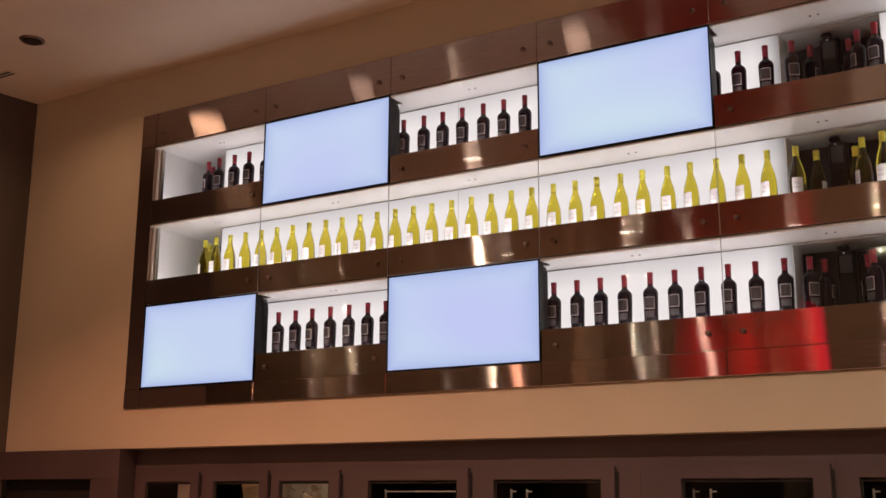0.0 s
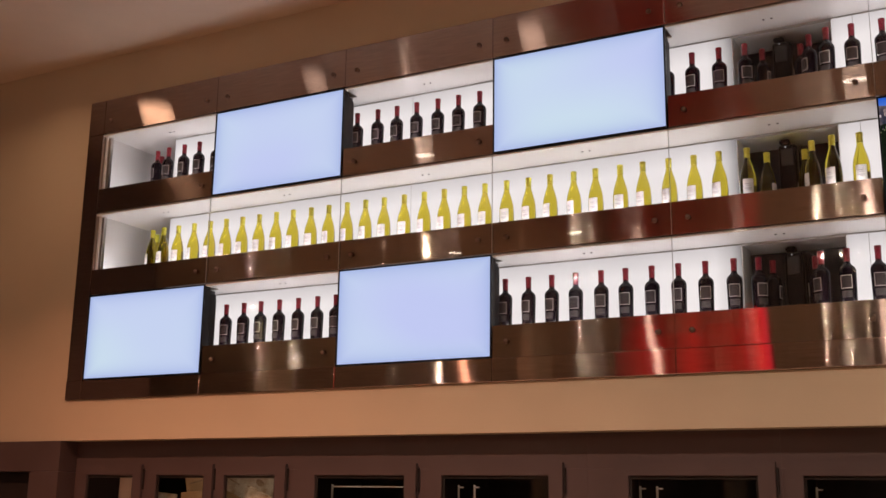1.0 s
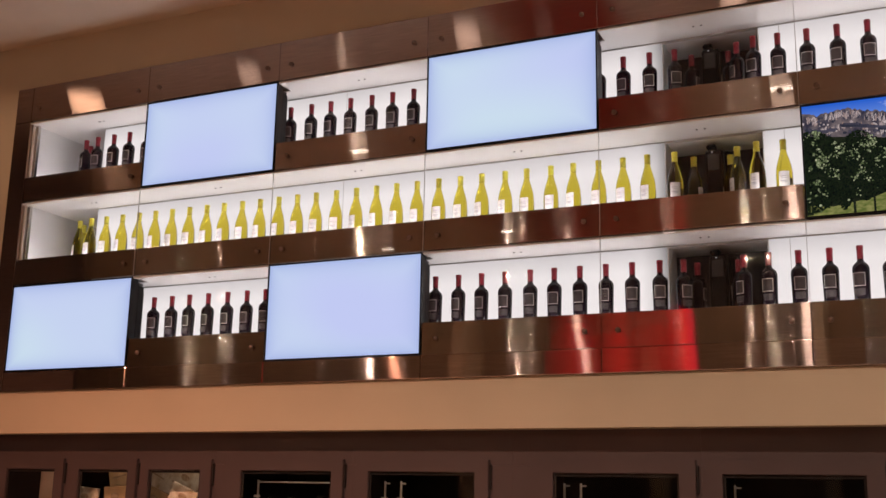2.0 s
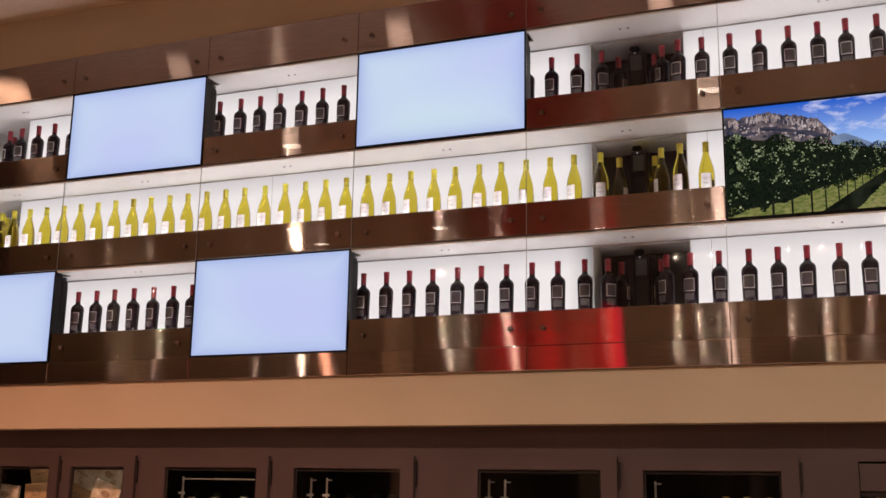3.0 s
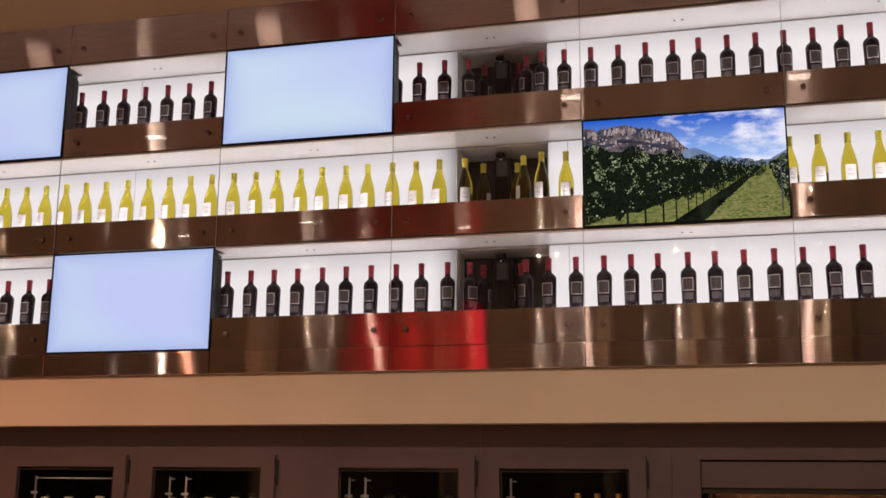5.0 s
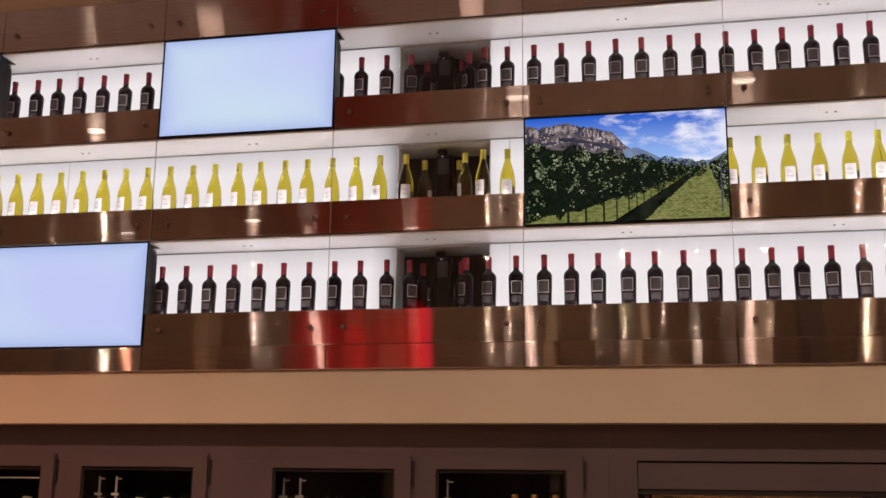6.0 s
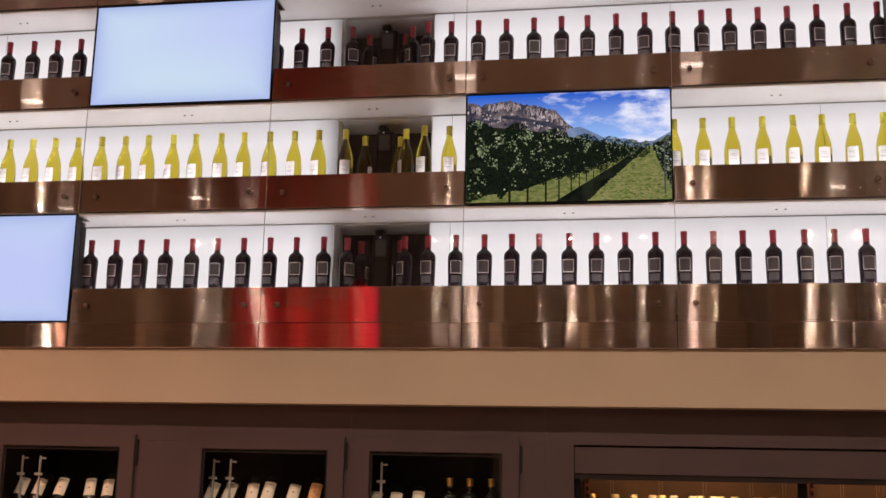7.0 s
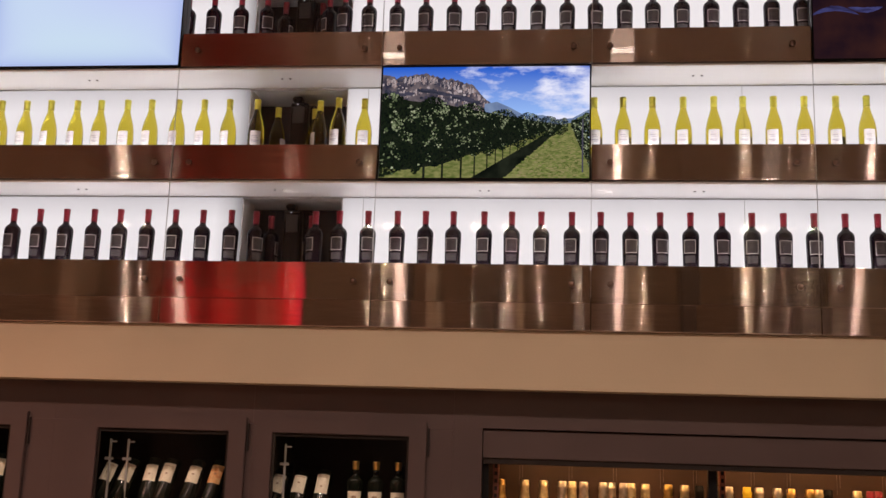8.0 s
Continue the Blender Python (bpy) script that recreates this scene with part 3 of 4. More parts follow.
SKY_PICTURE = glowing("picture_sky", (0.1, 0.3, 0.9), 1.0)
_v = coords(SKY_PICTURE, (1, 1, 1))
_s = node(SKY_PICTURE, "ShaderNodeSeparateXYZ")
link(SKY_PICTURE, _v, _s.inputs[0])
_g = SKY_PICTURE.node_tree.nodes.new("ShaderNodeValToRGB")
_g.color_ramp.elements[0].position, _g.color_ramp.elements[1].position = 0.28, 0.56
_g.color_ramp.elements[0].color, _g.color_ramp.elements[1].color = (0.32, 0.56, 0.95, 1), (0.006, 0.10, 0.58, 1)
link(SKY_PICTURE, _s.outputs["Z"], _g.inputs["Fac"])
_k = node(SKY_PICTURE, "ShaderNodeTexNoise", Scale=7.5, Detail=8.0, Roughness=0.6)
link(SKY_PICTURE, coords(SKY_PICTURE, (0.7, 1, 1.7)), _k.inputs["Vector"])
_h = node(SKY_PICTURE, "ShaderNodeMath")
_h.operation = "MULTIPLY_ADD"
_h.inputs[1].default_value, _h.inputs[2].default_value = 0.30, -0.16
link(SKY_PICTURE, _s.outputs["X"], _h.inputs[0])
_a = node(SKY_PICTURE, "ShaderNodeMath")
link(SKY_PICTURE, _k.outputs["Fac"], _a.inputs[0])
link(SKY_PICTURE, _h.outputs[0], _a.inputs[1])
_r = SKY_PICTURE.node_tree.nodes.new("ShaderNodeValToRGB")
_r.color_ramp.elements[0].position, _r.color_ramp.elements[1].position = 0.5, 0.7
link(SKY_PICTURE, _a.outputs[0], _r.inputs["Fac"])
_m = node(SKY_PICTURE, "ShaderNodeMixRGB", Color2=(0.72, 0.80, 0.95, 1))
link(SKY_PICTURE, _r.outputs["Color"], _m.inputs["Fac"])
link(SKY_PICTURE, _g.outputs["Color"], _m.inputs["Color1"])
link(SKY_PICTURE, _m.outputs["Color"], SKY_PICTURE.node_tree.nodes["Emission"].inputs["Color"])
ROCK_PICTURE = mottled("picture_rock", (0.03, 0.03, 0.05), (0.17, 0.145, 0.15), 16)
ROCK_LIGHT = varied("picture_rock_light", [(0.16, 0.14, 0.145), (0.50, 0.46, 0.47), (0.22, 0.15, 0.13), (0.36, 0.32, 0.34)])
ROCK_DARK = varied("picture_rock_dark", [(0.02, 0.025, 0.04), (0.06, 0.06, 0.09)])
HILL_PICTURE = mottled("picture_hill", (0.10, 0.16, 0.30), (0.2, 0.3, 0.45), 9)
GRASS_PICTURE = mottled("picture_grass", (0.06, 0.10, 0.018), (0.24, 0.25, 0.09), 30, 0.3, 0.7, (1, 1, 2.2), 7)
SHADE_PICTURE = mottled("picture_shade", (0.004, 0.006, 0.004), (0.015, 0.02, 0.012), 14)
LEAF_LIGHT = varied("picture_leaf_light", [(0.035, 0.06, 0.022), (0.12, 0.17, 0.08), (0.40, 0.46, 0.29), (0.07, 0.10, 0.05), (0.24, 0.30, 0.16)])
TUFT_PICTURE = varied("picture_tuft", [(0.05, 0.08, 0.015), (0.20, 0.24, 0.07), (0.26, 0.23, 0.11), (0.10, 0.17, 0.03)])
LEAF_DARK = varied("picture_leaf_dark", [(0.002, 0.003, 0.003), (0.010, 0.017, 0.008), (0.003, 0.006, 0.005)])
AUTUMN_PICTURE = mottled("picture_autumn", (0.010, 0.005, 0.010), (0.045, 0.016, 0.012), 5, 0.35, 0.8)
SCREEN_REFLECTION = mottled("painted_screen_reflection", (0.014, 0.01, 0.03), (0.06, 0.07, 0.22), 9, 0.35, 0.7, (1, 1, 5))


def dusk_picture(w, h):
    """A dark picture of brown leaves, with lilac screen reflections painted over it."""
    rng = random.Random(8)
    bm = bmesh.new()
    polygon(bm, [(0, 0), (w, 0), (w, h), (0, h)], 0, 0)
    # streaks of reflection, drawn as flat glowing shapes
    for cx, cz, half, rise in ((0.10, 0.39, 0.11, 0.035), (0.24, 0.46, 0.08, -0.02), (0.5, 0.62, 0.14, 0.03)):
        n = 14
        edge = [(cx - half + 2 * half * i / n, cz + rise * math.sin(i / n * 3.1) * 1.6) for i in range(n + 1)]
        thick = [0.03 * math.sin(math.pi * i / n) ** 0.7 * rng.uniform(0.9, 1.1) for i in range(n + 1)]
        polygon(bm, [(x * w, (z + d) * h) for (x, z), d in zip(edge, thick)] + [(x * w, (z - 0.6 * d - 0.001) * h) for (x, z), d in reversed(list(zip(edge, thick)))], -0.0005, 1)
    return bm, [AUTUMN_PICTURE, SCREEN_REFLECTION]



def wall_screen(k, r, shows):
    words = {"blue": "slim black wall screen lit pale blue", "vineyard": "slim black screen showing a vineyard", "autumn": "slim black wall screen showing dark autumn leaves"}
    s = thing("wall_screen", words[shows] + " in the wine display", "screen", "screens of the wine display", at=(k * W, 0, ROW[r]))
    boxed("housing", 0.010, W - 0.010, 0.006, 0.055, 0.010, H - 0.010, BLACK, s, 0.004)
    for x0, x1 in ((0.014, 0.060), (W - 0.060, W - 0.014)):
        rail = boxed("mount_rail", x0, x1, 0.056, 0.122, 0.03, H - 0.045, BLACK, s, 0.012, "black steel mounting rail")
        boxed("hook", x0 + 0.004, x1 - 0.004, 0.07, 0.112, H - 0.0445, H - 0.028, GREY_PLASTIC, rail, 0.005)
        boxed("rail_edge", x0 + 0.006, x1 - 0.006, 0.1225, 0.127, 0.06, H - 0.08, GREY_PLASTIC, rail, 0.002)
    bm = bmesh.new()
    for b in ((0.003, W - 0.003, 0.003, 0.011), (0.003, W - 0.003, H - 0.011, H - 0.003), (0.003, 0.010, 0.0115, H - 0.0115), (W - 0.010, W - 0.003, 0.0115, H - 0.0115)):
        box(bm, b[0], b[1], -0.018, 0.005, b[2], b[3], 0.001)
    part("bezel", bm, BLACK, s)
    w, h = W - 0.021, H - 0.023
    if shows == "vineyard":
        bm, mats = vineyard_picture(w, h)
    elif shows == "autumn":
        bm, mats = dusk_picture(w, h)
    else:
        bm, mats = bmesh.new(), [SCREEN_BLUE]
        box(bm, 0, w, 0, 0.004, 0, h)
    pic = part("display_panel", bm, mats, s, {"blue": "pale blue lit display", "vineyard": "bright vineyard photograph", "autumn": "dark photograph of autumn leaves"}[shows])
    pic.location = (0.0105, -0.010, 0.0115)
    return s


for (k, r), shows in SCREENS.items():
    wall_screen(k, r, shows)

# ---- bottles of the display ----
RED_BODY = [(0.034, 0.0), (0.0365, 0.004), (0.0385, 0.10), (0.0405, 0.185), (0.0395, 0.196), (0.035, 0.207), (0.026, 0.216), (0.0175, 0.223), (0.0148, 0.232), (0.0142, 0.2365)]
RED_CAPSULE = [(0.0150, 0.2355), (0.0152, 0.24), (0.0152, 0.279), (0.0165, 0.2815), (0.0165, 0.298), (0.0155, 0.30)]
WHITE_BODY = [(0.037, 0.0), (0.041, 0.005), (0.0415, 0.12), (0.040, 0.145), (0.036, 0.170), (0.029, 0.195), (0.021, 0.220), (0.0165, 0.238), (0.0152, 0.2475)]
WHITE_CAPSULE = [(0.0160, 0.2465), (0.0163, 0.25), (0.0158, 0.283), (0.0170, 0.285), (0.0170, 0.298), (0.0160, 0.30)]
BY = 0.172
TALL = 1.035
RED_BODY, RED_CAPSULE, WHITE_BODY, WHITE_CAPSULE = ([(r, z * TALL) for r, z in p] for p in (RED_BODY, RED_CAPSULE, WHITE_BODY, WHITE_CAPSULE))


def red_bottle(at, turn, label="dark red wine bottle with red capsule and outlined label", group="red wine bottles on the display shelves"):
    t = thing("red_wine_bottle", label, "wine bottle", group, at=at)
    t.rotation_euler = (0, 0, turn)
    bm = bmesh.new()
    lathe(bm, RED_BODY)
    part("bottle_body", bm, RED_GLASS, t, "almost black glass", True)
    bm = bmesh.new()
    lathe(bm, RED_CAPSULE)
    part("capsule", bm, RED_FOIL, t, "deep red foil capsule", True)
    bm = bmesh.new()
    patch(bm, 0.0396, -41, 41, 0.107, 0.172, 0.0406)
    front = part("label", bm, DARK_LABEL, t, "dark label with a silver outline")
    bm = bmesh.new()
    for a0, a1, z0, z1, ra, rb in ((-41, 41, 0.107, 0.1095, 0.0402, 0.0403), (-41, 41, 0.1695, 0.172, 0.0410, 0.0411), (-41, -37.5, 0.1097, 0.1693, 0.0403, 0.0411), (37.5, 41, 0.1097, 0.1693, 0.0403, 0.0411)):
        patch(bm, ra, a0, a1, z0, z1, rb)
    part("label_outline", bm, SILVER, front)
    bm = bmesh.new()
    patch(bm, 0.0405, -20, 20, 0.139, 0.142, 0.0405)
    patch(bm, 0.0404, -14, 14, 0.131, 0.133, 0.0404)
    part("label_print", bm, GREY_PRINT, front)
    bm = bmesh.new()
    patch(bm, 0.0388, -38, 38, 0.062, 0.096, 0.0395)
    part("lower_label", bm, GREY_PRINT, t)
    return t


def white_bottle(at, turn):
    t = thing("white_wine_bottle", "yellow white wine bottle with yellow capsule and white label", "wine bottle", "white wine bottles on the display shelf", at=at)
    t.rotation_euler = (0, 0, turn)
    bm = bmesh.new()
    lathe(bm, WHITE_BODY)
    part("bottle_body", bm, WHITE_GLASS, t, "clear glass filled with yellow wine", True)
    bm = bmesh.new()
    lathe(bm, WHITE_CAPSULE)
    part("capsule", bm, YELLOW_FOIL, t, "yellow foil capsule", True)
    bm = bmesh.new()
    patch(bm, 0.0418, -46, 30, 0.045, 0.135, 0.0416)
    front = part("label", bm, WHITE_LABEL, t, "white label with faint print")
    bm = bmesh.new()
    for a0, a1, z0, z1 in ((-30, 5, 0.107, 0.110), (-22, 12, 0.098, 0.100), (-34, 14, 0.083, 0.086), (-18, 8, 0.076, 0.078)):
        patch(bm, 0.0425, a0, a1, z0, z1)
    part("label_print", bm, LABEL_PRINT, front)
    bm = bmesh.new()
    patch(bm, 0.0418, 110, 165, 0.035, 0.115)
    part("back_label", bm, GREY_PRINT, t)
    return t


def belt(start, stop, pitch, rng):
    """Places of the bottles that stand on one belt, evenly spaced but for a few millimetres."""
    return [start + i * pitch + rng.uniform(-0.005, 0.005) for i in range(int((stop - start) / pitch) + 1)]


rng = random.Random(11)
# straight runs of the two belts of each row: start, end, spacing
RUNS = {0: ((0.475, 4.36, 0.1433), (4.895, 8.95, 0.1418)), 1: ((0.456, 4.30, 0.1371), (4.990, 8.95, 0.1432)), 2: ((0.448, 4.33, 0.1433), (4.996, 8.95, 0.1429))}
# bottles in the turns at the belts' ends: x, y, degrees turned away
TURNS = {
    0: [(4.462, 0.20, 40), (4.512, 0.30, 95), (4.725, 0.29, -95), (4.768, 0.19, -40), (0.34, 0.22, -35), (0.27, 0.33, -80)],
    1: [(4.437, 0.175, 20), (4.512, 0.30, 85), (4.700, 0.33, -100), (4.757, 0.20, -50), (4.862, 0.155, -12), (0.335, 0.20, -30), (0.268, 0.31, -80)],
    2: [(4.452, 0.18, 25), (4.520, 0.29, 85), (4.715, 0.31, -100), (4.775, 0.21, -50), (4.868, 0.16, -15), (0.325, 0.20, -30), (0.262, 0.31, -80)],
}
first = {}
for r, runs in RUNS.items():
    spots = [(x, BY + rng.uniform(-0.003, 0.003), rng.uniform(-14, 14)) for run in runs for x in belt(*run, rng)] + TURNS[r]
    make = white_bottle if r == 1 else red_bottle
    for x, y, turn in spots:
        at = (x, y, ROW[r] + BAND - 0.018)
        if make not in first:
            first[make] = make(at, radians(turn))
        else:
            copy_thing(first[make], Matrix.Translation(at) @ Matrix.Rotation(radians(turn), 4, "Z"))

# ---- black equipment boxes in the unlit gap ----


def equipment_box(r):
    z = ROW[r] + BAND - 0.018
    t = thing("equipment_box", "tall black equipment box with a grey face plate", "equipment box", "black boxes in the unlit gap", at=(4.632, 0.40, z))
    boxed("body", -0.066, 0.030, -0.075, 0.09, 0, 0.352, BLACK, t, 0.014)
    bm = bmesh.new()
    lathe(bm, [(0.040, 0.0), (0.043, 0.004), (0.043, 0.315), (0.040, 0.335), (0.031, 0.350), (0.018, 0.357)], 24)
    bmesh.ops.translate(bm, verts=bm.verts, vec=(0.035, 0.01, 0))
    part("drum", bm, BLACK, t, "rounded black motor drum", True)
    boxed("top_bracket", -0.052, -0.008, -0.070, -0.01, 0.3525, 0.384, BLACK, t, 0.005)
    boxed("bracket_ear", -0.060, -0.0525, -0.060, -0.03, 0.366, 0.380, BLACK, t, 0.002)
    boxed("face_plate", -0.050, 0.010, -0.081, -0.0755, 0.235, 0.325, GREY_PLASTIC, t, 0.003, "dark grey face plate")
    boxed("lower_plate", -0.056, 0.018, -0.080, -0.0755, 0.02, 0.20, BLACK, t, 0.003)
    bm = bmesh.new()
    bmesh.ops.create_uvsphere(bm, u_segments=10, v_segments=6, radius=0.0035, matrix=Matrix.Translation((-0.026, -0.078, 0.337)))
    part("status_lamp", bm, LED, t, "tiny white lamp")
    return t


for r in range(3):
    equipment_box(r)

# ---- wine cabinets under the wall ----
CABINET_LIGHT = glowing("cabinet_strip_lamp", (1.0, 0.84, 0.62), 7.0)
FACE = 0.12                     # face of the cabinets
DOOR_TOP, GLASS_TOP = 1.866, 1.799
DOORS = [(-0.075, 0.485, 0.0, 0.41), (0.54, 1.075, 0.614, 1.005), (1.10, 1.635, 1.17, 1.555), (1.725, 2.537, 1.85, 2.46),
         (2.62, 3.42, 2.70, 3.34), (3.70, 4.512, 3.78, 4.428), (4.56, 5.372, 4.64, 5.29)]
UNITS = [(-0.125, 1.6575), (1.658, 2.5875), (2.588, 3.5525), (3.553, 4.5375), (4.538, 5.4945)]
CASE = (5.63, 9.6)


def cabinet_door(unit, x0, x1, g0, g1):
    y0, y1 = FACE - 0.022, FACE - 0.001
    bm = bmesh.new()
    ring = []
    for y, inset in ((y0, 0), (y1, 0)):
        for xa, xb, za, zb in ((x0, x1, 0.12, DOOR_TOP), (g0, g1, 0.19, GLASS_TOP)):
            ring.append([bm.verts.new(p) for p in ((xa, y, za), (xb, y, za), (xb, y, zb), (xa, y, zb))])
    for p, q in ((0, 1), (2, 3), (0, 2), (1, 3)):
        for i in range(4):
            bm.faces.new((ring[p][i], ring[p][(i + 1) % 4], ring[q][(i + 1) % 4], ring[q][i]))
    bmesh.ops.recalc_face_normals(bm, faces=bm.faces)
    bmesh.ops.bevel(bm, geom=[e for e in bm.edges if e.is_manifold and e.calc_face_angle() > 1 and max(v.co.y for v in e.verts) < y0 + 0.001], offset=0.003, segments=2, affect="EDGES")
    door = part("door", bm, TAUPE, unit, "taupe framed glass door")
    bm = bmesh.new()
    box(bm, g0, g1, y0 + 0.006, y0 + 0.011, 0.19, GLASS_TOP)
    pane = part("pane", bm, PANE, door, "clear door glass")
    pane.visible_shadow = False
    bm = bmesh.new()
    for b in ((g0 + 0.001, g1 - 0.001, GLASS_TOP - 0.016, GLASS_TOP - 0.001), (g0 + 0.001, g0 + 0.012, 0.2, GLASS_TOP - 0.017), (g1 - 0.012, g1 - 0.001, 0.2, GLASS_TOP - 0.017)):
        box(bm, b[0], b[1], y0 + 0.013, y1, b[2], b[3], 0.001)
    part("gasket", bm, INNER, door)
    for z in (1.78, 0.3):
        boxed("hinge", x1 + 0.002, x1 + 0.012, y0 + 0.008, y1, z - 0.07, z + 0.06, INNER, door, 0.002)
    bm = bmesh.new()
    bmesh.ops.create_cone(bm, cap_ends=True, segments=12, radius1=0.009, radius2=0.009, depth=0.4, matrix=Matrix.Translation((x0 + 0.03, y0 - 0.03, 1.1)))
    box(bm, x0 + 0.024, x0 + 0.036, y0 - 0.03, y0, 0.93, 0.945)
    box(bm, x0 + 0.024, x0 + 0.036, y0 - 0.03, y0, 1.255, 1.27)
    part("handle", bm, CHROME, door, "round metal bar handle")


def wine_cabinet(x0, x1):
    unit = thing("wine_cabinet", "taupe built-in wine cabinet with framed glass doors", "wine cabinet", "wine cabinets under the display", at=(0, 0, 0))
    doors = [d for d in DOORS if d[0] > x0 - 0.01 and d[1] < x1 + 0.03]
    bm = bmesh.new()
    box(bm, x0, x1, FACE, 0.14, DOOR_TOP - 0.03, SOFFIT - 0.001)
    box(bm, x0, x1, FACE, 0.14, 0.0, 0.15)
    edge = x0
    for d in doors:
        box(bm, edge, d[2] - 0.02, FACE, 0.14, 0.1505, DOOR_TOP - 0.0305)
        edge = d[3] + 0.02
    box(bm, edge, x1, FACE, 0.14, 0.1505, DOOR_TOP - 0.0305)
    part("face_frame", bm, TAUPE, unit)
    bm = bmesh.new()
    for b in ((x0, x0 + 0.02, 0.1405, 0.90, 0, SOFFIT - 0.005), (x1 - 0.02, x1, 0.1405, 0.90, 0, SOFFIT - 0.005), (x0 + 0.0205, x1 - 0.0205, 0.88, 0.90, 0, SOFFIT - 0.005), (x0 + 0.0205, x1 - 0.0205, 0.1405, 0.8795, 1.9, 1.92), (x0 + 0.0205, x1 - 0.0205, 0.1405, 0.8795, 0.1, 0.12)):
        box(bm, *b)
    part("carcass", bm, INNER, unit, "black cabinet lining")
    for z in (1.378, 0.95, 0.5):
        boxed("shelf", x0 + 0.021, x1 - 0.021, 0.16, 0.86, z - 0.015, z, INNER, unit, 0.002, "black wire shelf")
    for d in doors:
        cabinet_door(unit, *d)
        if d[3] - d[2] > 0.2:
            boxed("cabinet_lamp", d[2] + 0.05, d[3] - 0.05, 0.165, 0.18, 1.838, 1.844, CABINET_LIGHT, unit, 0, "small warm strip lamp")
    return unit


for x0, x1 in UNITS:
    wine_cabinet(x0, x1)

side = thing("side_cabinet", "dark brown tall side cabinet at the wall's end", "cabinet")
boxed("top_panel", -1.39, -0.13, -0.03, 0.3, 1.82, SOFFIT - 0.001, TAUPE, side, 0.003)
boxed("stile", -0.40, -0.13, -0.03, 0.3, 0, 1.8195, TAUPE, side, 0.003)
boxed("recess", -1.39, -0.405, 0.05, 0.3, 0, 1.8195, INNER, side, 0.003, "black recess")


LABEL_INK = painted("brown_label_ink", (0.26, 0.16, 0.10), (0.5, 0.38, 0.26), 0.6, 60, 200)


def cabinet_bottle(at, turn, paper, upright):
    words = "dark wine bottle with gold capsule and cream label" if upright else "dark wine bottle lying neck down with pale label"
    t = thing("cabinet_bottle", words, "wine bottle", "bottles in the wine cabinets", at=at)
    t.rotation_euler = turn
    bm = bmesh.new()
    lathe(bm, RED_BODY + ([(0.0142, 0.262)] if upright else []), 16)
    part("bottle_body", bm, GREEN_GLASS, t, "", True)
    bm = bmesh.new()
    lathe(bm, [(0.0152, 0.2615), (0.0158, 0.264), (0.0158, 0.283), (0.0172, 0.286), (0.0172, 0.299), (0.0155, 0.302)] if upright else RED_CAPSULE, 14)
    part("capsule", bm, GOLD_FOIL if upright else GREEN_GLASS, t, "", True)
    bm = bmesh.new()
    if upright:
        patch(bm, 0.0396, -50, 50, 0.07, 0.16, 0.0404)
    else:
        patch(bm, 0.0385, 130, 230, 0.026 + 0.014 * (at[0] * 13 % 1), 0.124, 0.0398)
    front = part("label", bm, paper, t, "pale paper label")
    # a crest and a line of print too small to read
    bm = bmesh.new()
    if upright:
        patch(bm, 0.0406, -16, 16, 0.115, 0.14, 0.0407)
    else:
        patch(bm, 0.0400, 172, 188, 0.066 + 0.02 * (at[0] * 7 % 1), 0.074 + 0.02 * (at[0] * 7 % 1), 0.0401)
    part("crest", bm, LABEL_INK, front, "brown printed crest")
    bm = bmesh.new()
    if upright:
        patch(bm, 0.0406, -38, 38, 0.085, 0.091, 0.0407)
    else:
        patch(bm, 0.0400, 145, 215, 0.0415, 0.0445, 0.0401)
    part("print_line", bm, LABEL_INK, front)
    if upright:
        bm = bmesh.new()
        patch(bm, 0.0158, -60, 60, 0.224, 0.234, 0.0152)
        part("neck_label", bm, CREAM_LABEL, t)
    return t


# shelf bottles behind the glass: x, sideways lean in degrees, label paper; the upright ones follow
CABINET_BOTTLES = [
    (3.82, 13, "cream"), (3.915, 12, "cream"), (4.025, 2, "cream"), (4.115, 7, "cream"), (4.25, 8, "cream"), (4.36, 7, "orange"),
    (4.675, 10, "cream"), (4.775, 6, "cream"), (4.885, 3, "cream"),
    (2.76, 8, "cream"), (2.86, 8, "cream"), (2.98, 6, "cream"), (3.13, -6, "cream"), (3.23, -6, "cream"),
    (1.95, 8, "cream"), (2.10, 5, "cream"), (2.30, 5, "cream"),
]
for x, lean, paper in CABINET_BOTTLES:
    turn = Matrix.Rotation(radians(lean), 4, "Y") @ Matrix.Rotation(radians(156), 4, "X")
    down = turn @ Vector((0, 0, 0.30))
    drop = 0.03 if 4.5 < x < 4.9 else 0.0
    cabinet_bottle((x - 0.032, 0.34, 1.380 - down.z - drop), turn.to_euler(), CREAM_LABEL if paper == "cream" else ORANGE_LABEL, False)
for x in (5.008, 5.108, 5.216):
    cabinet_bottle((x, 0.30, 1.379), (0, 0, 0.1), CREAM_LABEL, True)

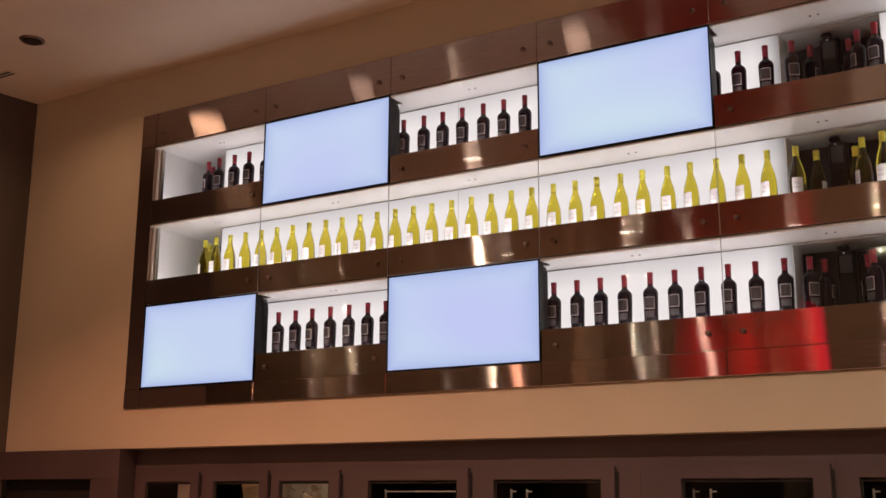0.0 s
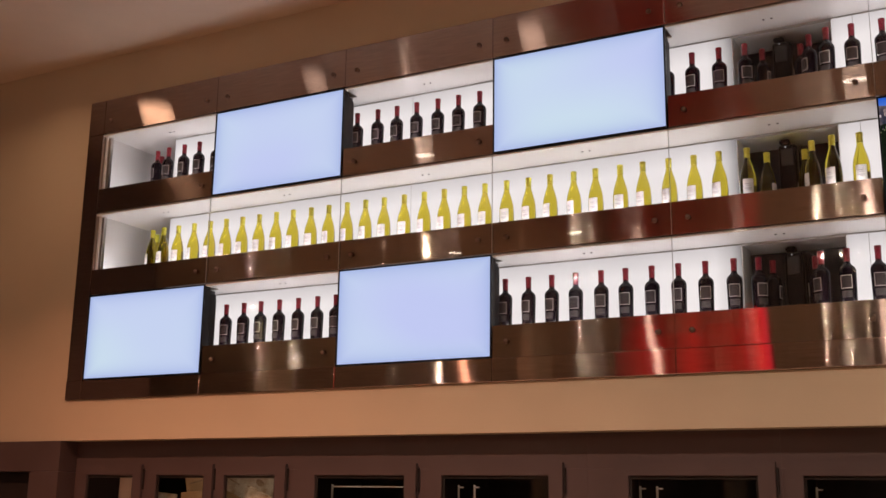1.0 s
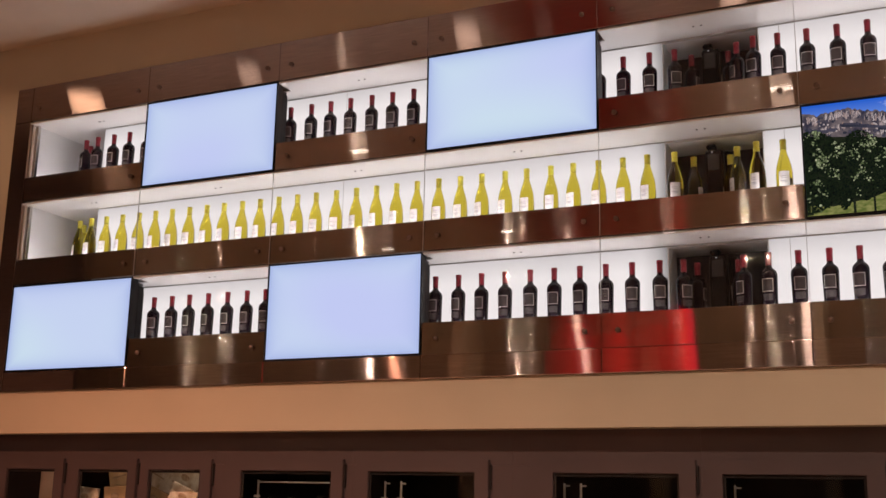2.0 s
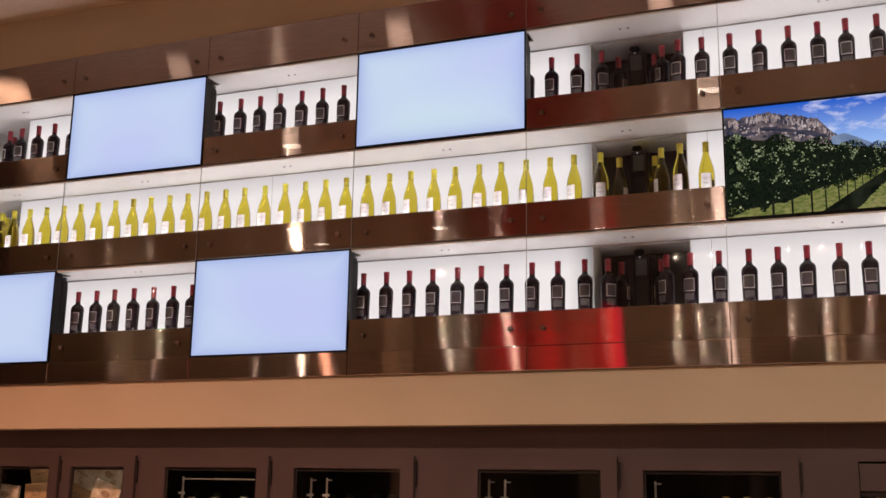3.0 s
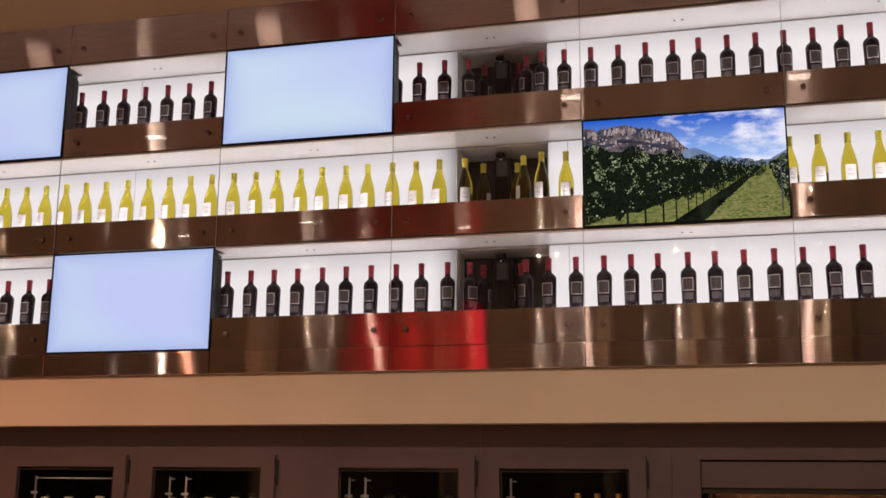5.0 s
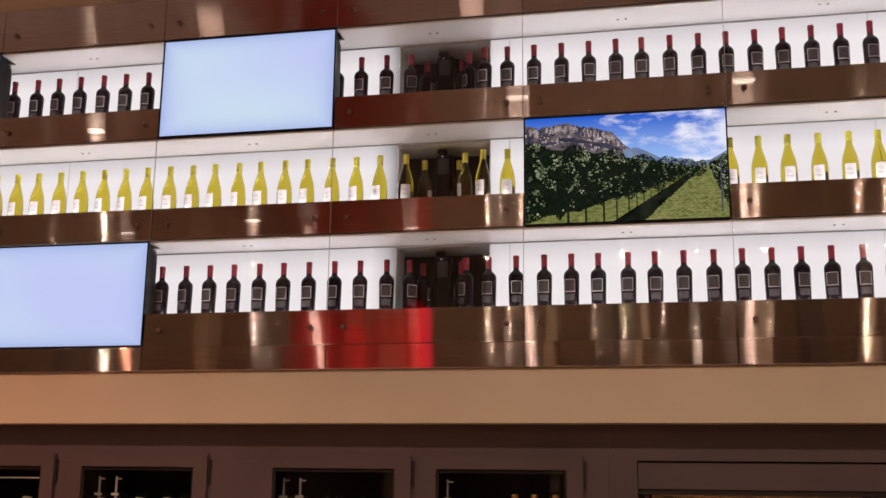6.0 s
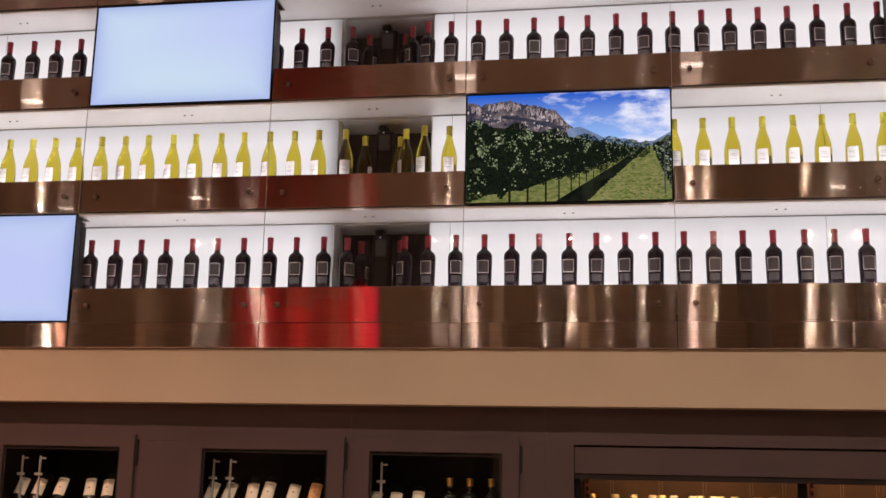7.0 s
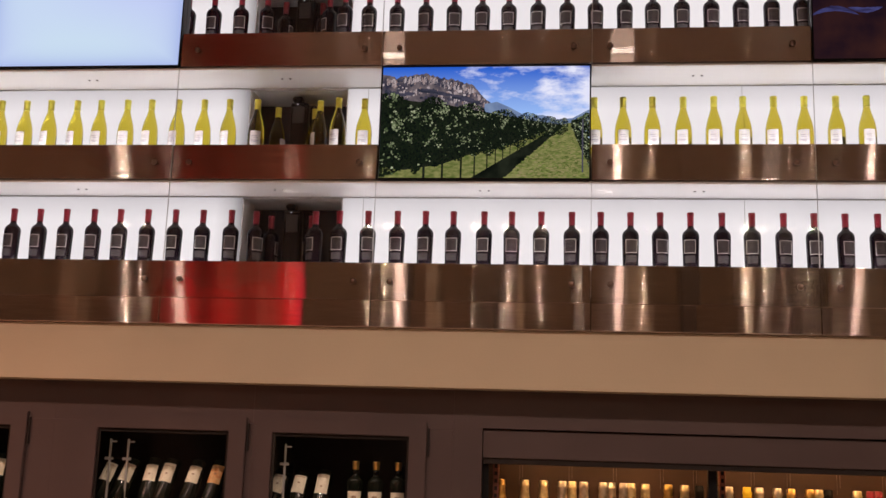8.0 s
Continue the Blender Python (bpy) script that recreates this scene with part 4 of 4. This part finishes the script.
# printed crate boards that lean in the narrow doors: x, height of the top, width, lean in degrees, depth
PINK_BOARD = painted("pinkish_crate_board", (0.40, 0.26, 0.20), (0.52, 0.36, 0.28), 0.6, 7, 60)
BOARDS = [(0.145, 1.93, 0.14, 0, 0.34, PINK_BOARD, "pinkish wooden crate board"), (0.72, 1.90, 0.20, -13, 0.36, WOOD, "pale wooden crate board"), (0.56, 1.700, 0.20, 5, 0.25, PAPER, "printed pale crate board"),
          (0.78, 1.705, 0.18, -3, 0.27, WOOD, "printed pale crate board"), (1.02, 1.93, 0.22, 24, 0.42, PAPER, "printed pale crate board"), (1.28, 1.86, 0.24, 22, 0.36, PAPER, "printed pale crate board"),
          (1.10, 1.72, 0.20, 20, 0.29, WOOD, "printed pale crate board"), (1.36, 1.735, 0.20, 21, 0.24, PAPER, "printed pale crate board")]
for x, top, wide, lean, y, m, words in BOARDS:
    a = radians(lean)
    tall = (top - 1.381 - wide * abs(math.sin(a))) / math.cos(a)
    c = thing("crate_board", words + " leaning on the cabinet shelf", "crate board", "boards in the narrow doors", at=(x - math.sin(a) * tall, y, 1.380 + wide / 2 * abs(math.sin(a))))
    c.rotation_euler = (0, a, 0)
    boxed("board", -wide / 2, wide / 2, -0.012, 0.012, 0, tall, m, c, 0.003)
    bm = bmesh.new()
    lathe(bm, [(0.034, 0.0), (0.034, 0.0012), (0.030, 0.0016)], 20)
    bmesh.ops.transform(bm, matrix=Matrix.Translation((0, -0.0122, tall - 0.06)) @ Matrix.Rotation(radians(90), 4, "X") @ Matrix.Diagonal((1.0, 0.62, 1.0, 1.0)), verts=bm.verts)
    part("brand_mark", bm, LABEL_INK, c, "brown oval print")
    boxed("print_line", -wide * 0.36, wide * 0.36, -0.0135, -0.0122, tall - 0.118, tall - 0.110, LABEL_INK, c)

# small pale racks behind the cabinet glass
for x in (3.79, 3.88, 4.67, 2.73, 2.83, 1.875):
    rack = thing("rack_post", "thin pale metal rack post inside the cabinet", "rack", "rack posts in the wine cabinets", at=(x, 0.25, 1.379))
    boxed("post", -0.005, 0.005, -0.005, 0.005, 0, 0.372, PALE_METAL, rack, 0.001)
    boxed("bracket", -0.022, 0.022, -0.012, -0.0055, 0.27, 0.284, PALE_METAL, rack, 0.002)
    boxed("arm", 0.0055, 0.03 if x > 2 else 0.5, -0.004, 0.004, 0.355, 0.363, PALE_METAL, rack, 0.001)

# ---- the amber-lit champagne case ----
case = thing("champagne_case", "taupe open display case lit amber inside", "display case")
bm = bmesh.new()
box(bm, 5.495, CASE[0] - 0.0, FACE, 0.16, 0, SOFFIT - 0.001)
box(bm, CASE[0], CASE[1], FACE, 0.16, 1.848, SOFFIT - 0.001)
part("face_frame", bm, TAUPE, case)
boxed("header_panel", CASE[0] + 0.002, CASE[1], FACE + 0.012, 0.16, 1.715, 1.841, TAUPE, case, 0.002)
boxed("header_rail", CASE[0] + 0.002, CASE[1], FACE + 0.02, 0.17, 1.688, 1.7145, INNER, case, 0.002, "black metal rail")
boxed("back_panel", CASE[0], CASE[1], 0.62, 0.64, 0, 1.83, AMBER_WALL, case)
boxed("top_panel", CASE[0], CASE[1], 0.171, 0.619, 1.80, 1.83, AMBER_WALL, case)
boxed("shelf", CASE[0] + 0.001, CASE[1], 0.16, 0.619, 1.28, 1.30, AMBER_WALL, case)
boxed("side_panel", CASE[0], CASE[0] + 0.03, 0.161, 0.619, 1.301, 1.799, BLACK, case)
boxed("upright", 6.66, 6.70, 0.19, 0.23, 1.301, 1.70, BLACK, case, 0.002, "dark upright post")
RACK_RED = painted("dark_red_rack_paint", (0.10, 0.025, 0.015), (0.15, 0.04, 0.025), 0.45, 8, 80)
for k, x in enumerate((CASE[0] + 0.045, 6.715, 7.76)):
    rail = boxed("rack_rail", x, x + 0.028, 0.235, 0.26, 1.301, 1.70, RACK_RED, case, 0.002, "dark red slotted rack rail")
    for n in range(6):
        boxed("slot", x + 0.007, x + 0.021, 0.2335, 0.2348, 1.50 + n * 0.034, 1.518 + n * 0.034, BLACK, rail)
for x in (5.80, 6.03, 6.235, 6.45, 6.60, 6.86, 7.02, 7.24, 7.44):
    bm = bmesh.new()
    box(bm, x - 0.0015, x + 0.0015, 0.245, 0.248, 1.60, 1.688)
    box(bm, x + 0.012, x + 0.015, 0.245, 0.248, 1.63, 1.688)
    box(bm, x - 0.0015, x + 0.015, 0.245, 0.248, 1.6885, 1.6915)
    part("price_hook", bm, BOLT, case, "thin metal hook")
for k in range(4):
    boxed("lamp_strip", CASE[0] + 0.1 + k * 1.0, CASE[0] + 0.95 + k * 1.0, 0.185, 0.215, 1.785, 1.797, CASE_LIGHT, case, 0.002, "warm lamp strip")

CHAMPAGNE = [(0.044, 0.0), (0.044, 0.15), (0.041, 0.175), (0.033, 0.197), (0.025, 0.225), (0.019, 0.255), (0.0165, 0.262)]
FOIL = [(0.036, 0.193), (0.0275, 0.225), (0.0225, 0.250), (0.0205, 0.283), (0.0225, 0.287), (0.0225, 0.297), (0.0205, 0.301), (0.0212, 0.313), (0.017, 0.319)]


def champagne(at, foil, words):
    t = thing("champagne_bottle", "green champagne bottle with " + words + " neck foil", "champagne bottle", "champagne bottles in the lit case", at=at)
    bm = bmesh.new()
    lathe(bm, CHAMPAGNE, 16)
    part("bottle_body", bm, GREEN_GLASS, t, "", True)
    bm = bmesh.new()
    lathe(bm, FOIL, 14)
    part("neck_foil", bm, foil, t, words + " foil", True)
    bm = bmesh.new()
    patch(bm, 0.0446, -50, 50, 0.03, 0.13)
    part("label", bm, CREAM_LABEL, t)
    return t


KINDS = {"g": (GOLD_FOIL, "gold"), "p": (PALE_FOIL, "pale gold"), "s": (SILVER_FOIL, "silver"), "y": (YELLOW_CAP, "bright yellow"), "r": (RED_FOIL, "red"), "k": (BLACK, "black")}
PLACES = [(5.71, "g"), (5.82, "p"), (5.91, "p"), (6.00, "s"), (6.045, "p"), (6.10, "s"), (6.19, "s"), (6.235, "s"), (6.285, "s"), (6.32, "p"), (6.39, "p"), (6.49, "g"), (6.575, "p"), (6.64, "k"),
          (6.72, "s"), (6.765, "s"), (6.86, "y"), (6.92, "s"), (6.985, "s"), (7.06, "g"), (7.13, "g"), (7.17, "p"), (7.25, "k"), (7.34, "p"), (7.40, "r"), (7.45, "r"), (7.50, "r"), (7.56, "p"), (7.65, "p"), (7.75, "g")]
made = {}
for i, (x, k) in enumerate(PLACES):
    at = (x, 0.30 + (0.07 if i % 3 == 1 else 0.0) + (0.1 if i % 5 == 2 else 0), 1.301)
    if k in made:
        copy_thing(made[k], Matrix.Translation(at))
    else:
        made[k] = champagne(at, *KINDS[k])

# ---- ceiling fittings ----


def downlight(x, y, lit):
    t = thing("ceiling_downlight", "recessed round ceiling downlight with a dark rim", "downlight", "ceiling downlights", at=(x, y, CEILING_Z - 0.001))
    bm = bmesh.new()
    bmesh.ops.create_cone(bm, cap_ends=True, segments=24, radius1=0.075, radius2=0.085, depth=0.012, matrix=Matrix.Translation((0, 0, -0.006)))
    part("rim", bm, BOLT, t)
    bm = bmesh.new()
    bmesh.ops.create_cone(bm, cap_ends=True, segments=20, radius1=0.05, radius2=0.06, depth=0.006, matrix=Matrix.Translation((0, 0, -0.0155)))
    part("lens", bm, DOWNLIGHT_GLOW if lit else INNER, t)


for lx, ly in SPOTS:
    downlight(lx, ly, False)
bm = bmesh.new()
box(bm, -0.10, 0.10, -0.10, 0.10, -0.012, 0, 0.003)
bm_lens = bmesh.new()
box(bm_lens, -0.08, 0.08, -0.05, 0.05, -0.018, -0.0125, 0.002)
square = thing("square_ceiling_lamp", "square recessed ceiling lamp with a bright lens", "ceiling lamp", "square ceiling lamps", at=(*FITTINGS[0][:2], CEILING_Z - 0.001))
part("frame", bm, CEILING, square)
part("lens", bm_lens, DOWNLIGHT_GLOW, square, "bright lens")
for lx, ly, watts in FITTINGS[1:]:
    copy_thing(square, Matrix.Translation((lx, ly, CEILING_Z - 0.001)))
bm = bmesh.new()
bmesh.ops.create_cone(bm, cap_ends=True, segments=14, radius1=0.035, radius2=0.04, depth=0.02, matrix=Matrix.Translation((0, 0, -0.01)))
far = thing("far_ceiling_spot", "small unseen ceiling spot added to draw streaks in the steel", "ceiling spot", "ceiling spots of the shop", at=(-2.2, -8.8, CEILING_Z - 0.001))
part("lens", bm, STREAK_LAMP, far)
for xw, power in ((1.58, 0.45), (1.87, 0.45), (2.55, 0.3), (3.70, 0.55), (3.80, 0.34), (4.94, 0.5), (5.03, 0.5), (5.11, 0.3), (5.46, 0.34), (5.61, 0.6), (5.79, 0.48), (5.96, 0.5), (6.28, 0.48), (6.73, 0.6), (6.82, 0.4), (6.93, 0.38), (7.04, 0.5), (7.16, 0.34)):
    # unseen spots, each added where its reflection draws a streak at xw in the steel
    copy_thing(far, Matrix.Translation((5.85 + (xw - 5.85) * (5.25 + 8.8) / 5.25, -8.8, CEILING_Z - 0.001)) @ Matrix.Scale(0.8 * power, 4))
sign = thing("red_sign", "large lit red sign hanging in the shop", "sign", at=(2.60, -5.7, 2.72))


def arched(name, x0, x1, z1, left, right, y0, y1, mat):
    """An upright panel whose two upper corners are rounded by the radii given."""
    bm = bmesh.new()
    pts = [(x0, 0.0), (x1, 0.0)]
    pts += [(x1 - right + right * math.cos(radians(a)), z1 - right + right * math.sin(radians(a))) for a in range(0, 91, 10)]
    pts += [(x0 + left + left * math.cos(radians(a)), z1 - left + left * math.sin(radians(a))) for a in range(90, 181, 10)]
    front, back = ([bm.verts.new((x, y, z)) for x, z in pts] for y in (y1, y0))
    bm.faces.new(front), bm.faces.new(list(reversed(back)))
    for i in range(len(pts)):
        bm.faces.new((front[i], front[(i + 1) % len(pts)], back[(i + 1) % len(pts)], back[i]))
    return part(name, bm, mat, sign, "glowing red face")


arched("sign_face", -0.80, -0.36, 0.78, 0.30, 0.10, 0.0, 0.04, RED_SIGN)
arched("sign_face", -0.355, 0.10, 0.66, 0.14, 0.14, 0.0, 0.04, RED_SIGN)
arched("sign_face", 0.105, 0.48, 0.74, 0.12, 0.12, 0.0, 0.04, RED_SIGN)
arched("sign_face", 0.485, 0.80, 0.92, 0.10, 0.24, 0.0, 0.04, RED_SIGN)
boxed("sign_back", -0.78, 0.78, -0.12, -0.001, 0.02, 0.60, BLACK, sign, 0.01)
for sx in (-0.6, 0.6):
    boxed("hanger", sx - 0.01, sx + 0.01, -0.07, -0.05, 0.601, 2.025, CHROME, sign)
vent = thing("ceiling_vent", "dark slotted ceiling vent", "vent", at=(-1.06, -0.55, CEILING_Z - 0.001))
boxed("frame", -0.12, 0.10, -0.04, 0.04, -0.006, 0, CEILING, vent, 0.002)
for dy in (-0.02, 0.015):
    boxed("slot", -0.11, 0.09, dy - 0.008, dy + 0.008, -0.009, -0.0065, INNER, vent)
